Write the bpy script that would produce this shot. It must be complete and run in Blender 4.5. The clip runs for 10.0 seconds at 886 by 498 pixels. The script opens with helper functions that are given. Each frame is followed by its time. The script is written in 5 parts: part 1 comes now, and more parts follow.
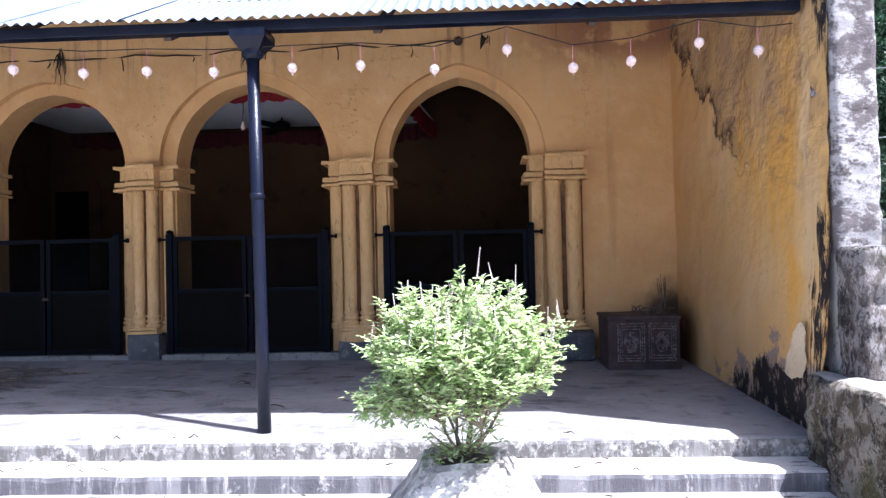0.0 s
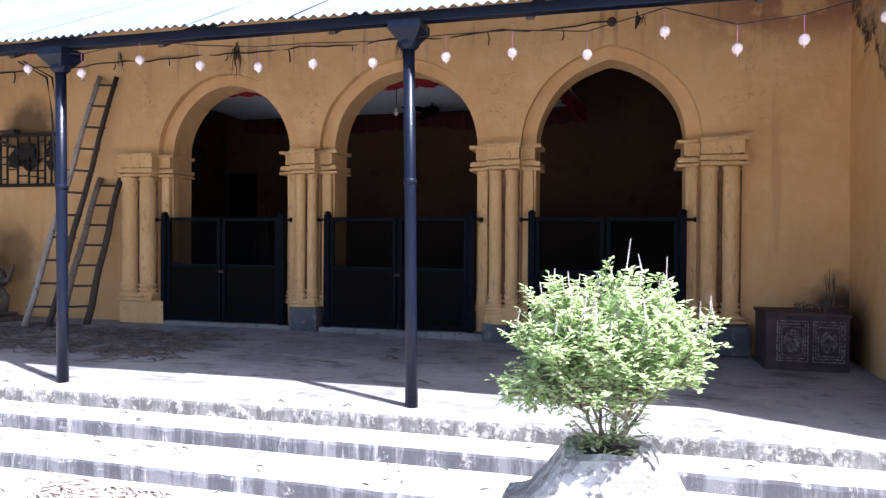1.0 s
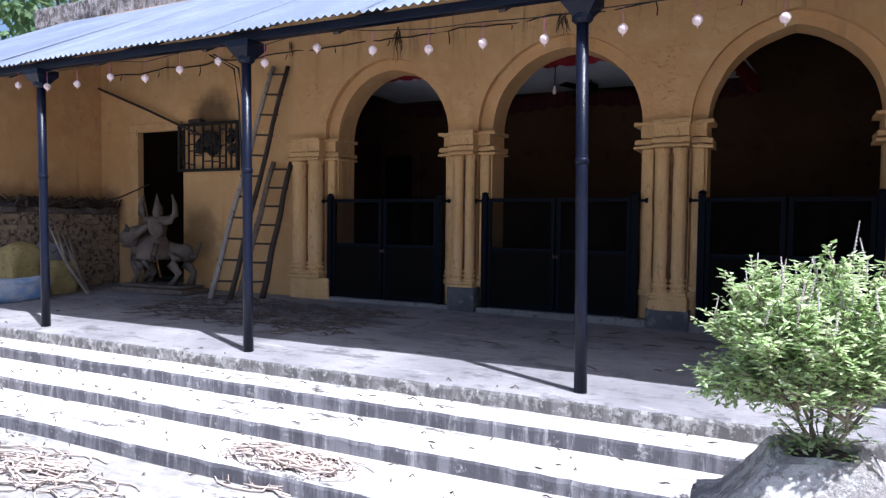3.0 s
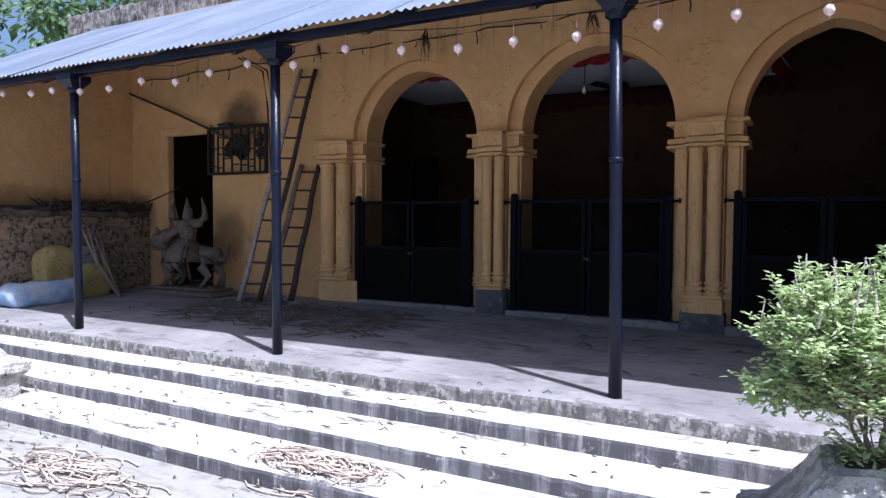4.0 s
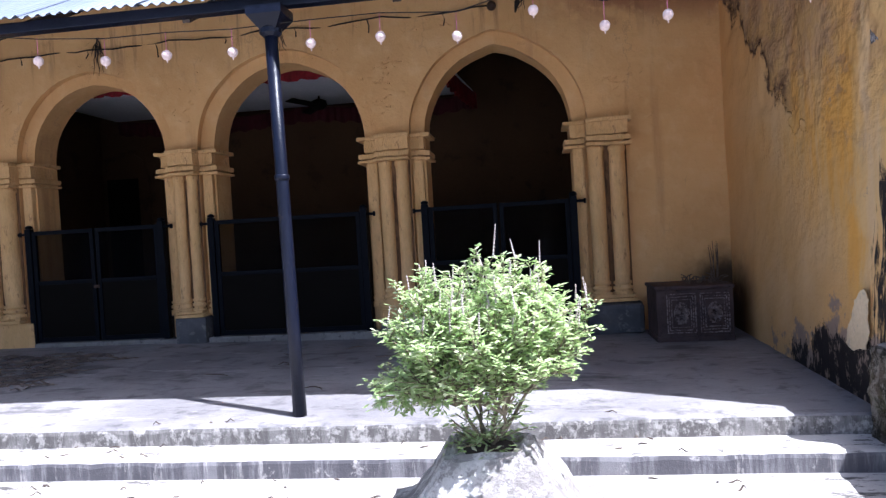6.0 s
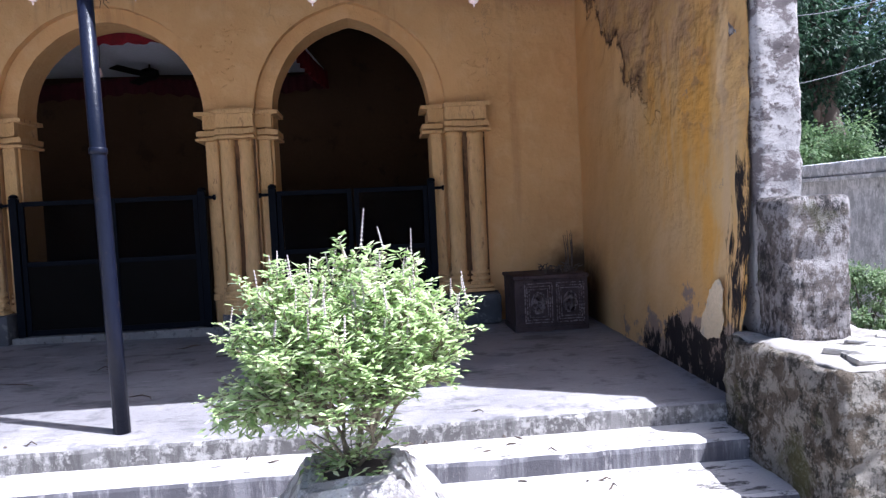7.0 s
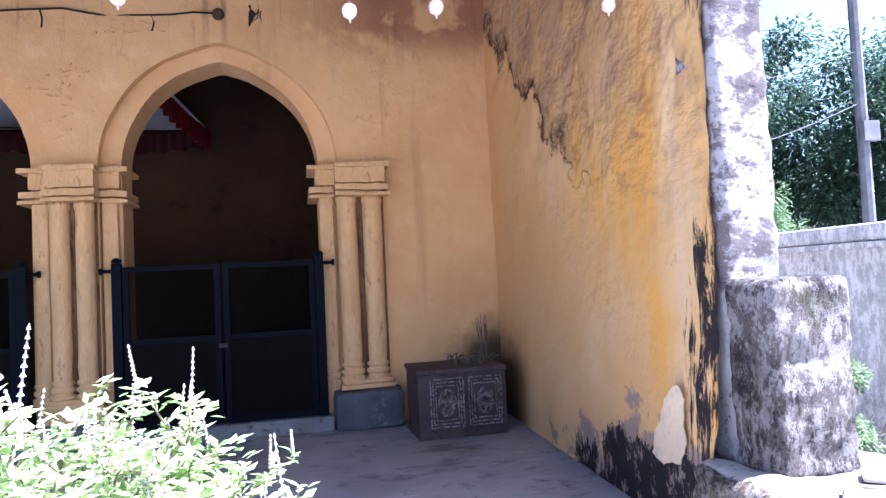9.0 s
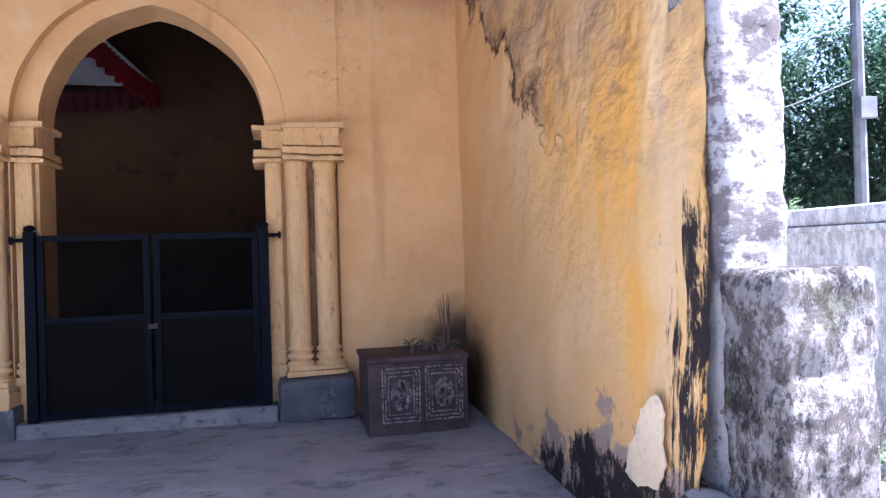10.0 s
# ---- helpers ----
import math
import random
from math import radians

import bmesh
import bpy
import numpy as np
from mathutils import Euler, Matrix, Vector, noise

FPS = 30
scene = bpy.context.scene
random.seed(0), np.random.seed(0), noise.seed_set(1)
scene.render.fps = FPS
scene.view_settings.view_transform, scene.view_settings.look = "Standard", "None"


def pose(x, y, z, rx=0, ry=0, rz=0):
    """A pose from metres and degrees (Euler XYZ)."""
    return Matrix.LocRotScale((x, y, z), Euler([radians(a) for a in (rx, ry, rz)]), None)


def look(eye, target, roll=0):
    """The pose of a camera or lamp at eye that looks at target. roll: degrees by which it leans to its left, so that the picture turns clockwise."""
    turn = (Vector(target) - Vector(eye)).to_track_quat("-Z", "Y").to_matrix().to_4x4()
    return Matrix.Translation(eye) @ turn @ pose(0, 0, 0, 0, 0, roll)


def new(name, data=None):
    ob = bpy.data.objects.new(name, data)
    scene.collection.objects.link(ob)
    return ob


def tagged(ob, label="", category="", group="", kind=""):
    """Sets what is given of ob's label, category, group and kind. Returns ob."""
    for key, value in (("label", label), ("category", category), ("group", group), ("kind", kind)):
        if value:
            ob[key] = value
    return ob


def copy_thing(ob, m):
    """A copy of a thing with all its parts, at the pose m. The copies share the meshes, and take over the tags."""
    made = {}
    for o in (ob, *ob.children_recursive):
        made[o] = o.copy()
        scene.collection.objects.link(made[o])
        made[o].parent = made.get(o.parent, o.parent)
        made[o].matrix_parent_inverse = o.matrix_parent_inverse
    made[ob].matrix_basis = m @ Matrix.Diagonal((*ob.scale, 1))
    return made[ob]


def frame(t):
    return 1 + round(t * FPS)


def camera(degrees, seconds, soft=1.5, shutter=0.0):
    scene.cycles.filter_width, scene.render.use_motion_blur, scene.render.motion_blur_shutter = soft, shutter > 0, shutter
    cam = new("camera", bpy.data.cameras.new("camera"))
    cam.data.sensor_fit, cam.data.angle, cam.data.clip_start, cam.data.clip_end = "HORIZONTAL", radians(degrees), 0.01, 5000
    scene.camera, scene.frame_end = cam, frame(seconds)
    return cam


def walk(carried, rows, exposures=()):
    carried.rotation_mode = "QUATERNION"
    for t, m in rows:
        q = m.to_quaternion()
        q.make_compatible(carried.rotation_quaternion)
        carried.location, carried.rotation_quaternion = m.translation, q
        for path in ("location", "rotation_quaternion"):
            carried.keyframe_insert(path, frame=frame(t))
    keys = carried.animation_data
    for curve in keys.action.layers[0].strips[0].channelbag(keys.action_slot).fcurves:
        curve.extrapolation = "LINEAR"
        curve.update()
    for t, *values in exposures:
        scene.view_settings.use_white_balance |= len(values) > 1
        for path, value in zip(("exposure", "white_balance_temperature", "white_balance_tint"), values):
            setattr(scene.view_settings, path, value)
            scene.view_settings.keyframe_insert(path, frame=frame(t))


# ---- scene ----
cam = camera(65.9, 10.0, soft=1.35)
EXPOSURES = [(0, 1.88, 5450, 14), (0.6, 1.88, 5450, 14), (1.2, 1.78, 5500, 14), (2.5, 1.27, 5450, 14), (4, 0.87, 5350, 14), (4.5, 1.28, 5400, 14), (5.1, 1.72, 5400, 14), (6.5, 1.30, 5450, 15), (7.5, 1.64, 5250, 17), (8.3, 2.2, 5100, 21), (9, 2.58, 5050, 22), (10, 2.72, 5150, 20)]
PATH = [
    (0, (-2.140, -7.356, 1.100), (-2.256, -4.860, 1.130), -1.2),
    (0.5, (-2.131, -7.420, 1.124), (-2.515, -4.950, 1.135), 0.1),
    (1, (-2.156, -7.416, 1.125), (-2.785, -4.996, 1.093), 0.4),
    (1.5, (-2.188, -7.420, 1.117), (-3.070, -5.082, 1.029), 1.0),
    (2, (-2.199, -7.402, 1.119), (-3.229, -5.125, 1.066), 0.6),
    (2.5, (-2.294, -7.422, 1.120), (-3.340, -5.151, 1.077), 0.3),
    (2.7, (-2.314, -7.434, 1.120), (-3.376, -5.172, 1.051), 0.3),
    (3.8, (-2.438, -7.344, 1.127), (-3.660, -5.162, 0.985), 1.2),
    (4, (-2.410, -7.370, 1.116), (-3.603, -5.176, 1.019), 0.4),
    (4.5, (-2.331, -7.317, 1.107), (-3.268, -5.000, 1.079), 1.3),
    (5, (-2.271, -7.276, 1.104), (-2.884, -4.851, 1.107), 0.8),
    (5.2, (-2.251, -7.279, 1.116), (-2.809, -4.843, 1.093), 0.5),
    (6.3, (-1.954, -7.091, 1.121), (-2.156, -4.603, 0.994), -3.5),
    (6.5, (-2.014, -7.011, 1.125), (-2.074, -4.519, 0.940), -1.6),
    (7, (-2.077, -6.809, 1.115), (-1.847, -4.322, 0.979), -2.6),
    (7.5, (-1.913, -6.556, 1.100), (-1.492, -4.093, 1.065), -2.7),
    (8, (-1.834, -6.311, 1.175), (-1.586, -3.824, 1.164), -4.0),
    (8.5, (-1.821, -6.042, 1.119), (-1.598, -3.555, 1.226), -2.8),
    (9, (-1.771, -5.776, 1.169), (-1.225, -3.339, 1.279), -2.8),
    (9.5, (-1.538, -5.487, 1.212), (-1.014, -3.049, 1.376), -2.6),
    (10, (-1.454, -5.259, 1.192), (-0.862, -2.829, 1.202), -1.7),
]
walk(cam, [(t, look(e, g, r)) for t, e, g, r in PATH], EXPOSURES)

# ---- light ----
world = bpy.data.worlds.new("sky")
scene.world = world
world.use_nodes = True
SUN_DIR = Vector((-0.485, 0.25, -1.0)).normalized()
sky = world.node_tree.nodes.new("ShaderNodeTexSky")
sky.sky_type, sky.sun_disc = "NISHITA", False
sky.dust_density, sky.air_density = 4.0, 1.0
sky.sun_elevation = math.asin(-SUN_DIR.z)
sky.sun_rotation = math.atan2(-SUN_DIR.x, -SUN_DIR.y)
world.node_tree.links.new(sky.outputs[0], world.node_tree.nodes["Background"].inputs[0])
world.node_tree.nodes["Background"].inputs[1].default_value = 0.085
sun = new("sun", bpy.data.lights.new("sun", "SUN"))
sun.data.energy, sun.data.angle, sun.data.color = 5.0, radians(0.55), (1.0, 0.95, 0.88)
sun.rotation_euler = SUN_DIR.to_track_quat("-Z", "Y").to_euler()


# ---- materials ----
class Nodes:
    """A small builder for node materials."""

    def __init__(self, name, rough=0.8, metal=0.0, spec=0.4):
        self.m = bpy.data.materials.new(name)
        self.m.use_nodes = True
        self.t = self.m.node_tree
        self.b = self.t.nodes["Principled BSDF"]
        self.b.inputs["Roughness"].default_value = rough
        self.b.inputs["Metallic"].default_value = metal
        self.b.inputs["Specular IOR Level"].default_value = spec
        self.pos = self.t.nodes.new("ShaderNodeTexCoord").outputs["Object"]

    def put(self, socket, v):
        if isinstance(v, (int, float)):
            socket.default_value = v
        elif isinstance(v, tuple):
            socket.default_value = v if len(v) == 4 else (*v, 1) if socket.type == "RGBA" else v
        else:
            self.t.links.new(v, socket)

    def scaled(self, s):
        n = self.t.nodes.new("ShaderNodeMapping")
        self.put(n.inputs[0], self.pos)
        n.inputs["Scale"].default_value = s
        return n.outputs[0]

    def noise(self, scale, detail=5, stretch=None, rough=0.6):
        n = self.t.nodes.new("ShaderNodeTexNoise")
        self.put(n.inputs["Vector"], self.scaled(stretch) if stretch else self.pos)
        n.inputs["Scale"].default_value, n.inputs["Detail"].default_value = scale, detail
        n.inputs["Roughness"].default_value = rough
        return n.outputs[0]

    def math(self, op, a, b=0.0):
        n = self.t.nodes.new("ShaderNodeMath")
        n.operation = op
        self.put(n.inputs[0], a), self.put(n.inputs[1], b)
        return n.outputs[0]

    def ramp(self, v, lo, hi, a=0.0, b=1.0):
        n = self.t.nodes.new("ShaderNodeMapRange")
        n.interpolation_type = "SMOOTHSTEP"
        self.put(n.inputs[0], v)
        for i, x in zip((1, 2, 3, 4), (lo, hi, a, b)):
            n.inputs[i].default_value = x
        return n.outputs[0]

    def mix(self, f, a, b):
        n = self.t.nodes.new("ShaderNodeMix")
        n.data_type = "RGBA"
        self.put(n.inputs[0], f), self.put(n.inputs[6], a), self.put(n.inputs[7], b)
        return n.outputs[2]

    def axes(self):
        n = self.t.nodes.new("ShaderNodeSeparateXYZ")
        self.put(n.inputs[0], self.pos)
        return n.outputs

    def random(self):
        return self.t.nodes.new("ShaderNodeObjectInfo").outputs["Random"]

    def island(self):
        return self.t.nodes.new("ShaderNodeNewGeometry").outputs["Random Per Island"]

    def done(self, colour, bump=None, depth=0.01, strength=0.6):
        self.put(self.b.inputs["Base Color"], colour)
        if bump is not None:
            n = self.t.nodes.new("ShaderNodeBump")
            n.inputs["Strength"].default_value, n.inputs["Distance"].default_value = strength, depth
            self.put(n.inputs["Height"], bump)
            self.put(self.b.inputs["Normal"], n.outputs[0])
        return self.m


def rough_mat(name, c1, c2, c3=None, scale=2.0, fine=40.0, rough=0.85, metal=0.0, depth=0.006, stretch=None, amount=0.55, spec=0.3):
    """Two tones in large clouds, a third as stains, and a fine grain with relief."""
    n = Nodes(name, rough, metal, spec)
    big, small = n.noise(scale, 4, stretch), n.noise(fine, 6, stretch)
    col = n.mix(n.ramp(big, 0.35, 0.65), c1, c2)
    col = n.mix(n.ramp(small, 0.3, 0.75, 0.0, 0.35), col, tuple(0.6 * x for x in c1))
    if c3:
        col = n.mix(n.ramp(n.noise(scale * 3.1, 8, stretch, 0.7), amount, amount + 0.12), col, c3)
    return n.done(col, n.math("ADD", small, n.math("MULTIPLY", big, 1.5)), depth)


def facade_plaster():
    n = Nodes("ochre_plaster", 0.9, 0, 0.2)
    x, y, z = n.axes()
    big, mid, small = n.noise(0.9, 5), n.noise(5.0, 6), n.noise(45, 6)
    col = n.mix(n.ramp(big, 0.3, 0.7), (0.70, 0.435, 0.195), (0.60, 0.355, 0.15))
    col = n.mix(n.ramp(mid, 0.45, 0.75, 0, 0.45), col, (0.74, 0.52, 0.28))
    streak = n.noise(1.0, 5, (4.0, 4.0, 0.35))
    col = n.mix(n.ramp(streak, 0.56, 0.75, 0, 0.5), col, (0.40, 0.22, 0.10))
    scars = n.math("MULTIPLY", n.ramp(n.noise(8.0, 9, (1.0, 1.0, 1.6), 0.75), 0.58, 0.66), n.ramp(n.noise(0.8, 4), 0.52, 0.66))
    col = n.mix(n.math("MULTIPLY", scars, 0.45), col, (0.54, 0.37, 0.20))
    # worn red-brown patch high up beside the corner
    high = n.math("MULTIPLY", n.ramp(z, 3.0, 3.4), n.ramp(x, -2.0, -0.8))
    col = n.mix(n.math("MULTIPLY", high, n.ramp(n.noise(2.4, 7), 0.40, 0.52)), col, (0.36, 0.17, 0.09))
    # first two spots: soot by the grille and in the corner over the chest
    def spot(px, pz, r):
        a, b = n.math("SUBTRACT", x, px), n.math("SUBTRACT", z, pz)
        d = n.math("SQRT", n.math("ADD", n.math("MULTIPLY", a, a), n.math("MULTIPLY", b, b)))
        return n.ramp(n.math("ADD", d, n.math("MULTIPLY", mid, 0.3)), r * 0.35 + 0.15, r + 0.15, 1, 0)
    # third: a dark patch; last: the statue's shadow painted on the wall
    for px, pz, r, k in ((-9.75, 2.55, 0.55, 0.8), (0.0, 0.36, 0.58, 0.95), (-12.0, 1.2, 0.5, 0.6), (-10.0, 0.9, 0.5, 0.5)):
        col = n.mix(n.math("MULTIPLY", spot(px, pz, r), k), col, (0.05, 0.035, 0.025))
    h = n.math("ADD", n.math("MULTIPLY", mid, 1.2), n.math("ADD", n.math("MULTIPLY", small, 0.12), n.math("MULTIPLY", scars, -0.5)))
    wr = n.math("ABSOLUTE", n.math("SUBTRACT", n.noise(1.6, 7, (1, 1, 0.6), 0.6), 0.5))
    crack = n.math("MULTIPLY", n.ramp(wr, 0.002, 0.008, 1, 0), n.ramp(n.noise(0.7, 3), 0.52, 0.6))
    col = n.mix(n.math("MULTIPLY", crack, 0.3), col, (0.30, 0.18, 0.10))
    under = n.math("MULTIPLY", n.ramp(z, 2.9, 3.5), n.ramp(n.noise(1.0, 7, (7, 7, 0.5), 0.7), 0.55, 0.66))
    col = n.mix(n.math("MULTIPLY", under, 0.6), col, (0.24, 0.13, 0.07))
    return n.done(col, h, 0.03, 0.65)


def side_plaster():
    n = Nodes("peeling_plaster", 0.9, 0, 0.2)
    x, y, z = n.axes()
    u = n.math("MULTIPLY", y, -1.0)
    big, mid, small = n.noise(1.3, 6), n.noise(6.0, 8, None, 0.7), n.noise(40, 6)
    drip = n.noise(1.0, 6, (4.5, 4.5, 0.45))
    clean = n.mix(n.ramp(big, 0.3, 0.7), (0.70, 0.47, 0.24), (0.67, 0.40, 0.155))
    clean = n.mix(n.ramp(u, 0.1, 1.6), n.mix(0.5, clean, (0.64, 0.36, 0.13)), clean)
    old = n.mix(n.ramp(drip, 0.36, 0.60), (0.72, 0.375, 0.08), (0.68, 0.42, 0.16))
    old = n.mix(n.ramp(n.noise(2.2, 7, (1, 1, 0.6), 0.65), 0.50, 0.66, 0, 0.7), old, (0.66, 0.46, 0.22))
    old = n.mix(n.ramp(n.noise(2.6, 8, (1, 1, 0.8), 0.7), 0.58, 0.70, 0, 0.5), old, (0.42, 0.29, 0.20))
    # the upper part has lost its paint to a dull brown
    worn = n.math("MULTIPLY", n.ramp(n.math("ADD", z, n.math("MULTIPLY", n.noise(1.6, 6), 0.8)), 2.0, 2.9), n.ramp(u, 3.3, 2.2, 0.4, 1.0))
    old = n.mix(n.math("MULTIPLY", worn, 0.75), old, n.mix(n.ramp(n.noise(4.0, 6), 0.42, 0.6), (0.50, 0.33, 0.16), (0.38, 0.26, 0.17)))
    d = n.math("ADD", n.math("ADD", z, n.math("MULTIPLY", u, 0.87)), -3.42)
    wob = n.math("MULTIPLY", n.math("SUBTRACT", n.noise(2.2, 8, None, 0.65), 0.5), 1.3)
    d = n.math("ADD", d, wob)
    hard = n.ramp(z, 1.55, 2.0)
    peel = n.math("ADD", n.math("MULTIPLY", n.ramp(d, -0.03, 0.03), hard), n.math("MULTIPLY", n.ramp(d, -0.85, 0.10), n.math("SUBTRACT", 1.0, hard)))
    col = n.mix(peel, clean, old)
    rim = n.math("MULTIPLY", n.ramp(d, -0.10, -0.02), n.ramp(d, 0.02, 0.22, 1, 0))
    rim = n.math("MULTIPLY", rim, n.math("MULTIPLY", n.ramp(z, 1.7, 2.1), n.ramp(n.noise(7.0, 8, None, 0.75), 0.42, 0.54)))
    col = n.mix(n.math("MULTIPLY", rim, 0.92), col, (0.10, 0.055, 0.04))
    # wrinkled, lifting skin over the lost part
    wrinkle = n.noise(5.0, 6, (1, 1, 1.7), 0.55)
    skin = n.math("MULTIPLY", n.math("MULTIPLY", peel, n.ramp(z, 1.2, 1.9)), n.ramp(n.noise(1.3, 4), 0.42, 0.56))
    col = n.mix(n.math("MULTIPLY", skin, n.ramp(wrinkle, 0.53, 0.62, 0, 0.5)), col, (0.30, 0.18, 0.11))
    pale = n.math("MULTIPLY", peel, n.ramp(n.noise(1.0, 6, (2.2, 2.2, 0.5), 0.6), 0.54, 0.66))
    col = n.mix(n.math("MULTIPLY", pale, 0.4), col, (0.70, 0.53, 0.34))
    # black mould along the outer edge and the foot
    edge = n.math("ADD", n.math("ADD", n.ramp(u, 2.66, 3.30, -0.22, 0.12), n.ramp(z, 0.9, 1.7, 0.04, -0.16)), n.ramp(z, 2.0, 2.6, 0.0, 0.17))
    mould = n.ramp(n.math("ADD", n.noise(4.2, 9, (2.4, 2.4, 0.30), 0.78), edge), 0.56, 0.63)
    lip = n.ramp(n.math("ADD", u, n.math("MULTIPLY", n.noise(3.0, 7, (1, 1, 0.5), 0.7), 0.24)), 3.405, 3.44)
    mould = n.math("MAXIMUM", mould, lip)
    foot = n.math("ADD", n.ramp(z, 0.10, 0.65, 0.085, -0.30), n.ramp(u, 0.7, 2.7, -0.30, 0.10))
    grey = n.ramp(n.math("ADD", n.noise(2.6, 8, None, 0.7), n.math("ADD", foot, 0.07)), 0.52, 0.58)
    col = n.mix(n.math("MULTIPLY", grey, 0.85), col, (0.27, 0.215, 0.195))
    black = n.ramp(n.math("ADD", n.noise(6.0, 10, (1, 1, 0.5), 0.80), foot), 0.515, 0.555)
    rot = n.math("MULTIPLY", n.math("MAXIMUM", mould, black), n.ramp(n.noise(11.0, 8, (1, 1, 0.6), 0.75), 0.54, 0.61, 1, 0.2))
    col = n.mix(rot, col, (0.024, 0.020, 0.020))
    soot = n.math("MULTIPLY", n.ramp(u, 0.30, 0.95, 1, 0), n.ramp(n.math("ADD", z, n.math("MULTIPLY", mid, 0.5)), 0.50, 1.15, 1, 0))
    col = n.mix(n.math("MULTIPLY", soot, 0.95), col, (0.04, 0.028, 0.022))
    h = n.math("ADD", n.math("MULTIPLY", n.noise(2.4, 4), 0.9), n.math("ADD", n.math("MULTIPLY", small, 0.06), n.math("ADD", n.math("MULTIPLY", peel, -0.8), n.math("MULTIPLY", n.math("MULTIPLY", skin, wrinkle), -1.3))))
    return n.done(col, h, 0.035, 0.9)


def mottled(name, light, grey, dark, scale=6.0, cut=0.5, stretch=(1.2, 1.2, 0.8), moss=0.0):
    """Old whitewash with grey render and black mould showing through."""
    n = Nodes(name, 0.92, 0, 0.2)
    a, b, c = n.noise(scale * 1.6, 10, stretch, 0.8), n.noise(scale * 0.4, 7, None, 0.65), n.noise(scale * 8, 8, None, 0.75)
    col = n.mix(n.ramp(a, 0.47, 0.53), light, grey)
    col = n.mix(n.ramp(b, 0.48, 0.62, 0, 0.55), col, tuple(0.6 * g for g in grey))
    col = n.mix(n.ramp(n.noise(1.0, 8, (scale * 1.5, scale * 1.5, scale * 0.2), 0.75), 0.5, 0.66, 0, 0.65), col, grey)
    spots = n.math("ADD", n.noise(scale * 2.6, 10, stretch, 0.82), n.math("MULTIPLY", b, 0.5))
    col = n.mix(n.ramp(spots, cut + 0.33, cut + 0.42, 0, 0.85), col, dark)
    col = n.mix(n.ramp(c, 0.50, 0.72, 0, 0.55), col, dark)
    if moss:
        col = n.mix(n.ramp(n.noise(2.1, 8, None, 0.7), 0.55, 0.66, 0, moss), col, (0.10, 0.105, 0.03))
    h = n.math("ADD", n.math("MULTIPLY", a, 0.8), n.math("ADD", n.math("MULTIPLY", c, 0.5), n.math("MULTIPLY", b, 1.5)))
    return n.done(col, h, 0.05, 1.0)


def whitewash():
    n = Nodes("mouldy_whitewash", 0.92, 0, 0.2)
    x, y, z = n.axes()
    a, b, c = n.noise(11.0, 10, (1, 1, 1.3), 0.8), n.noise(2.6, 8, (1, 1, 1.2), 0.7), n.noise(34, 8, None, 0.75)
    stain = n.math("ADD", a, n.math("MULTIPLY", n.math("SUBTRACT", b, 0.5), 1.1))
    col = n.mix(n.ramp(stain, 0.46, 0.56), (0.56, 0.525, 0.515), (0.21, 0.178, 0.175))
    col = n.mix(n.ramp(n.math("ADD", b, n.ramp(z, 1.6, 3.2, -0.08, 0.10)), 0.50, 0.60, 0, 0.7), col, (0.15, 0.125, 0.13))
    pits = n.math("MULTIPLY", n.ramp(n.noise(22.0, 6, (1, 1, 1.4), 0.7), 0.57, 0.64), n.ramp(n.noise(3.1, 4), 0.45, 0.6))
    col = n.mix(pits, col, (0.05, 0.045, 0.045))
    col = n.mix(n.ramp(c, 0.5, 0.72, 0, 0.6), col, (0.20, 0.17, 0.17))
    h = n.math("ADD", n.math("MULTIPLY", a, 1.0), n.math("ADD", n.math("MULTIPLY", c, 0.4), n.math("MULTIPLY", pits, -1.2)))
    return n.done(col, h, 0.04, 1.0)


def concrete(name, light, mid_c, dark, flecked=0.95):
    n = Nodes(name, 0.85, 0, 0.3)
    a, b, c = n.noise(0.9, 6), n.noise(4.0, 9, None, 0.7), n.noise(60, 5)
    col = n.mix(n.ramp(a, 0.35, 0.65), light, mid_c)
    col = n.mix(n.ramp(b, 0.52, 0.68, 0, 0.65), col, dark)
    col = n.mix(n.ramp(n.noise(1.7, 9, (0.5, 2.2, 1), 0.75), 0.60, 0.66, 0, 0.5), col, dark)
    scuff = n.ramp(n.noise(2.3, 9, (0.45, 1.8, 1), 0.75), 0.585, 0.64, 0, 0.45)
    col = n.mix(scuff, col, tuple(min(0.7, 1.5 * q) for q in light))
    blot = n.ramp(n.noise(1.3, 8, (0.6, 1.5, 1), 0.7), 0.36, 0.44, 0.65, 0)
    col = n.mix(blot, col, dark)
    fleck = n.math("MULTIPLY", n.ramp(n.noise(7.0, 9, (0.5, 1.6, 1), 0.8), 0.53, 0.60), n.ramp(n.noise(1.1, 5, (0.5, 1.4, 1)), 0.42, 0.54))
    col = n.mix(n.math("MULTIPLY", fleck, flecked), col, tuple(0.22 * q for q in dark))
    col = n.mix(n.ramp(c, 0.5, 0.8, 0, 0.3), col, dark)
    return n.done(col, n.math("ADD", b, n.math("MULTIPLY", c, 0.3)), 0.018, 0.7)


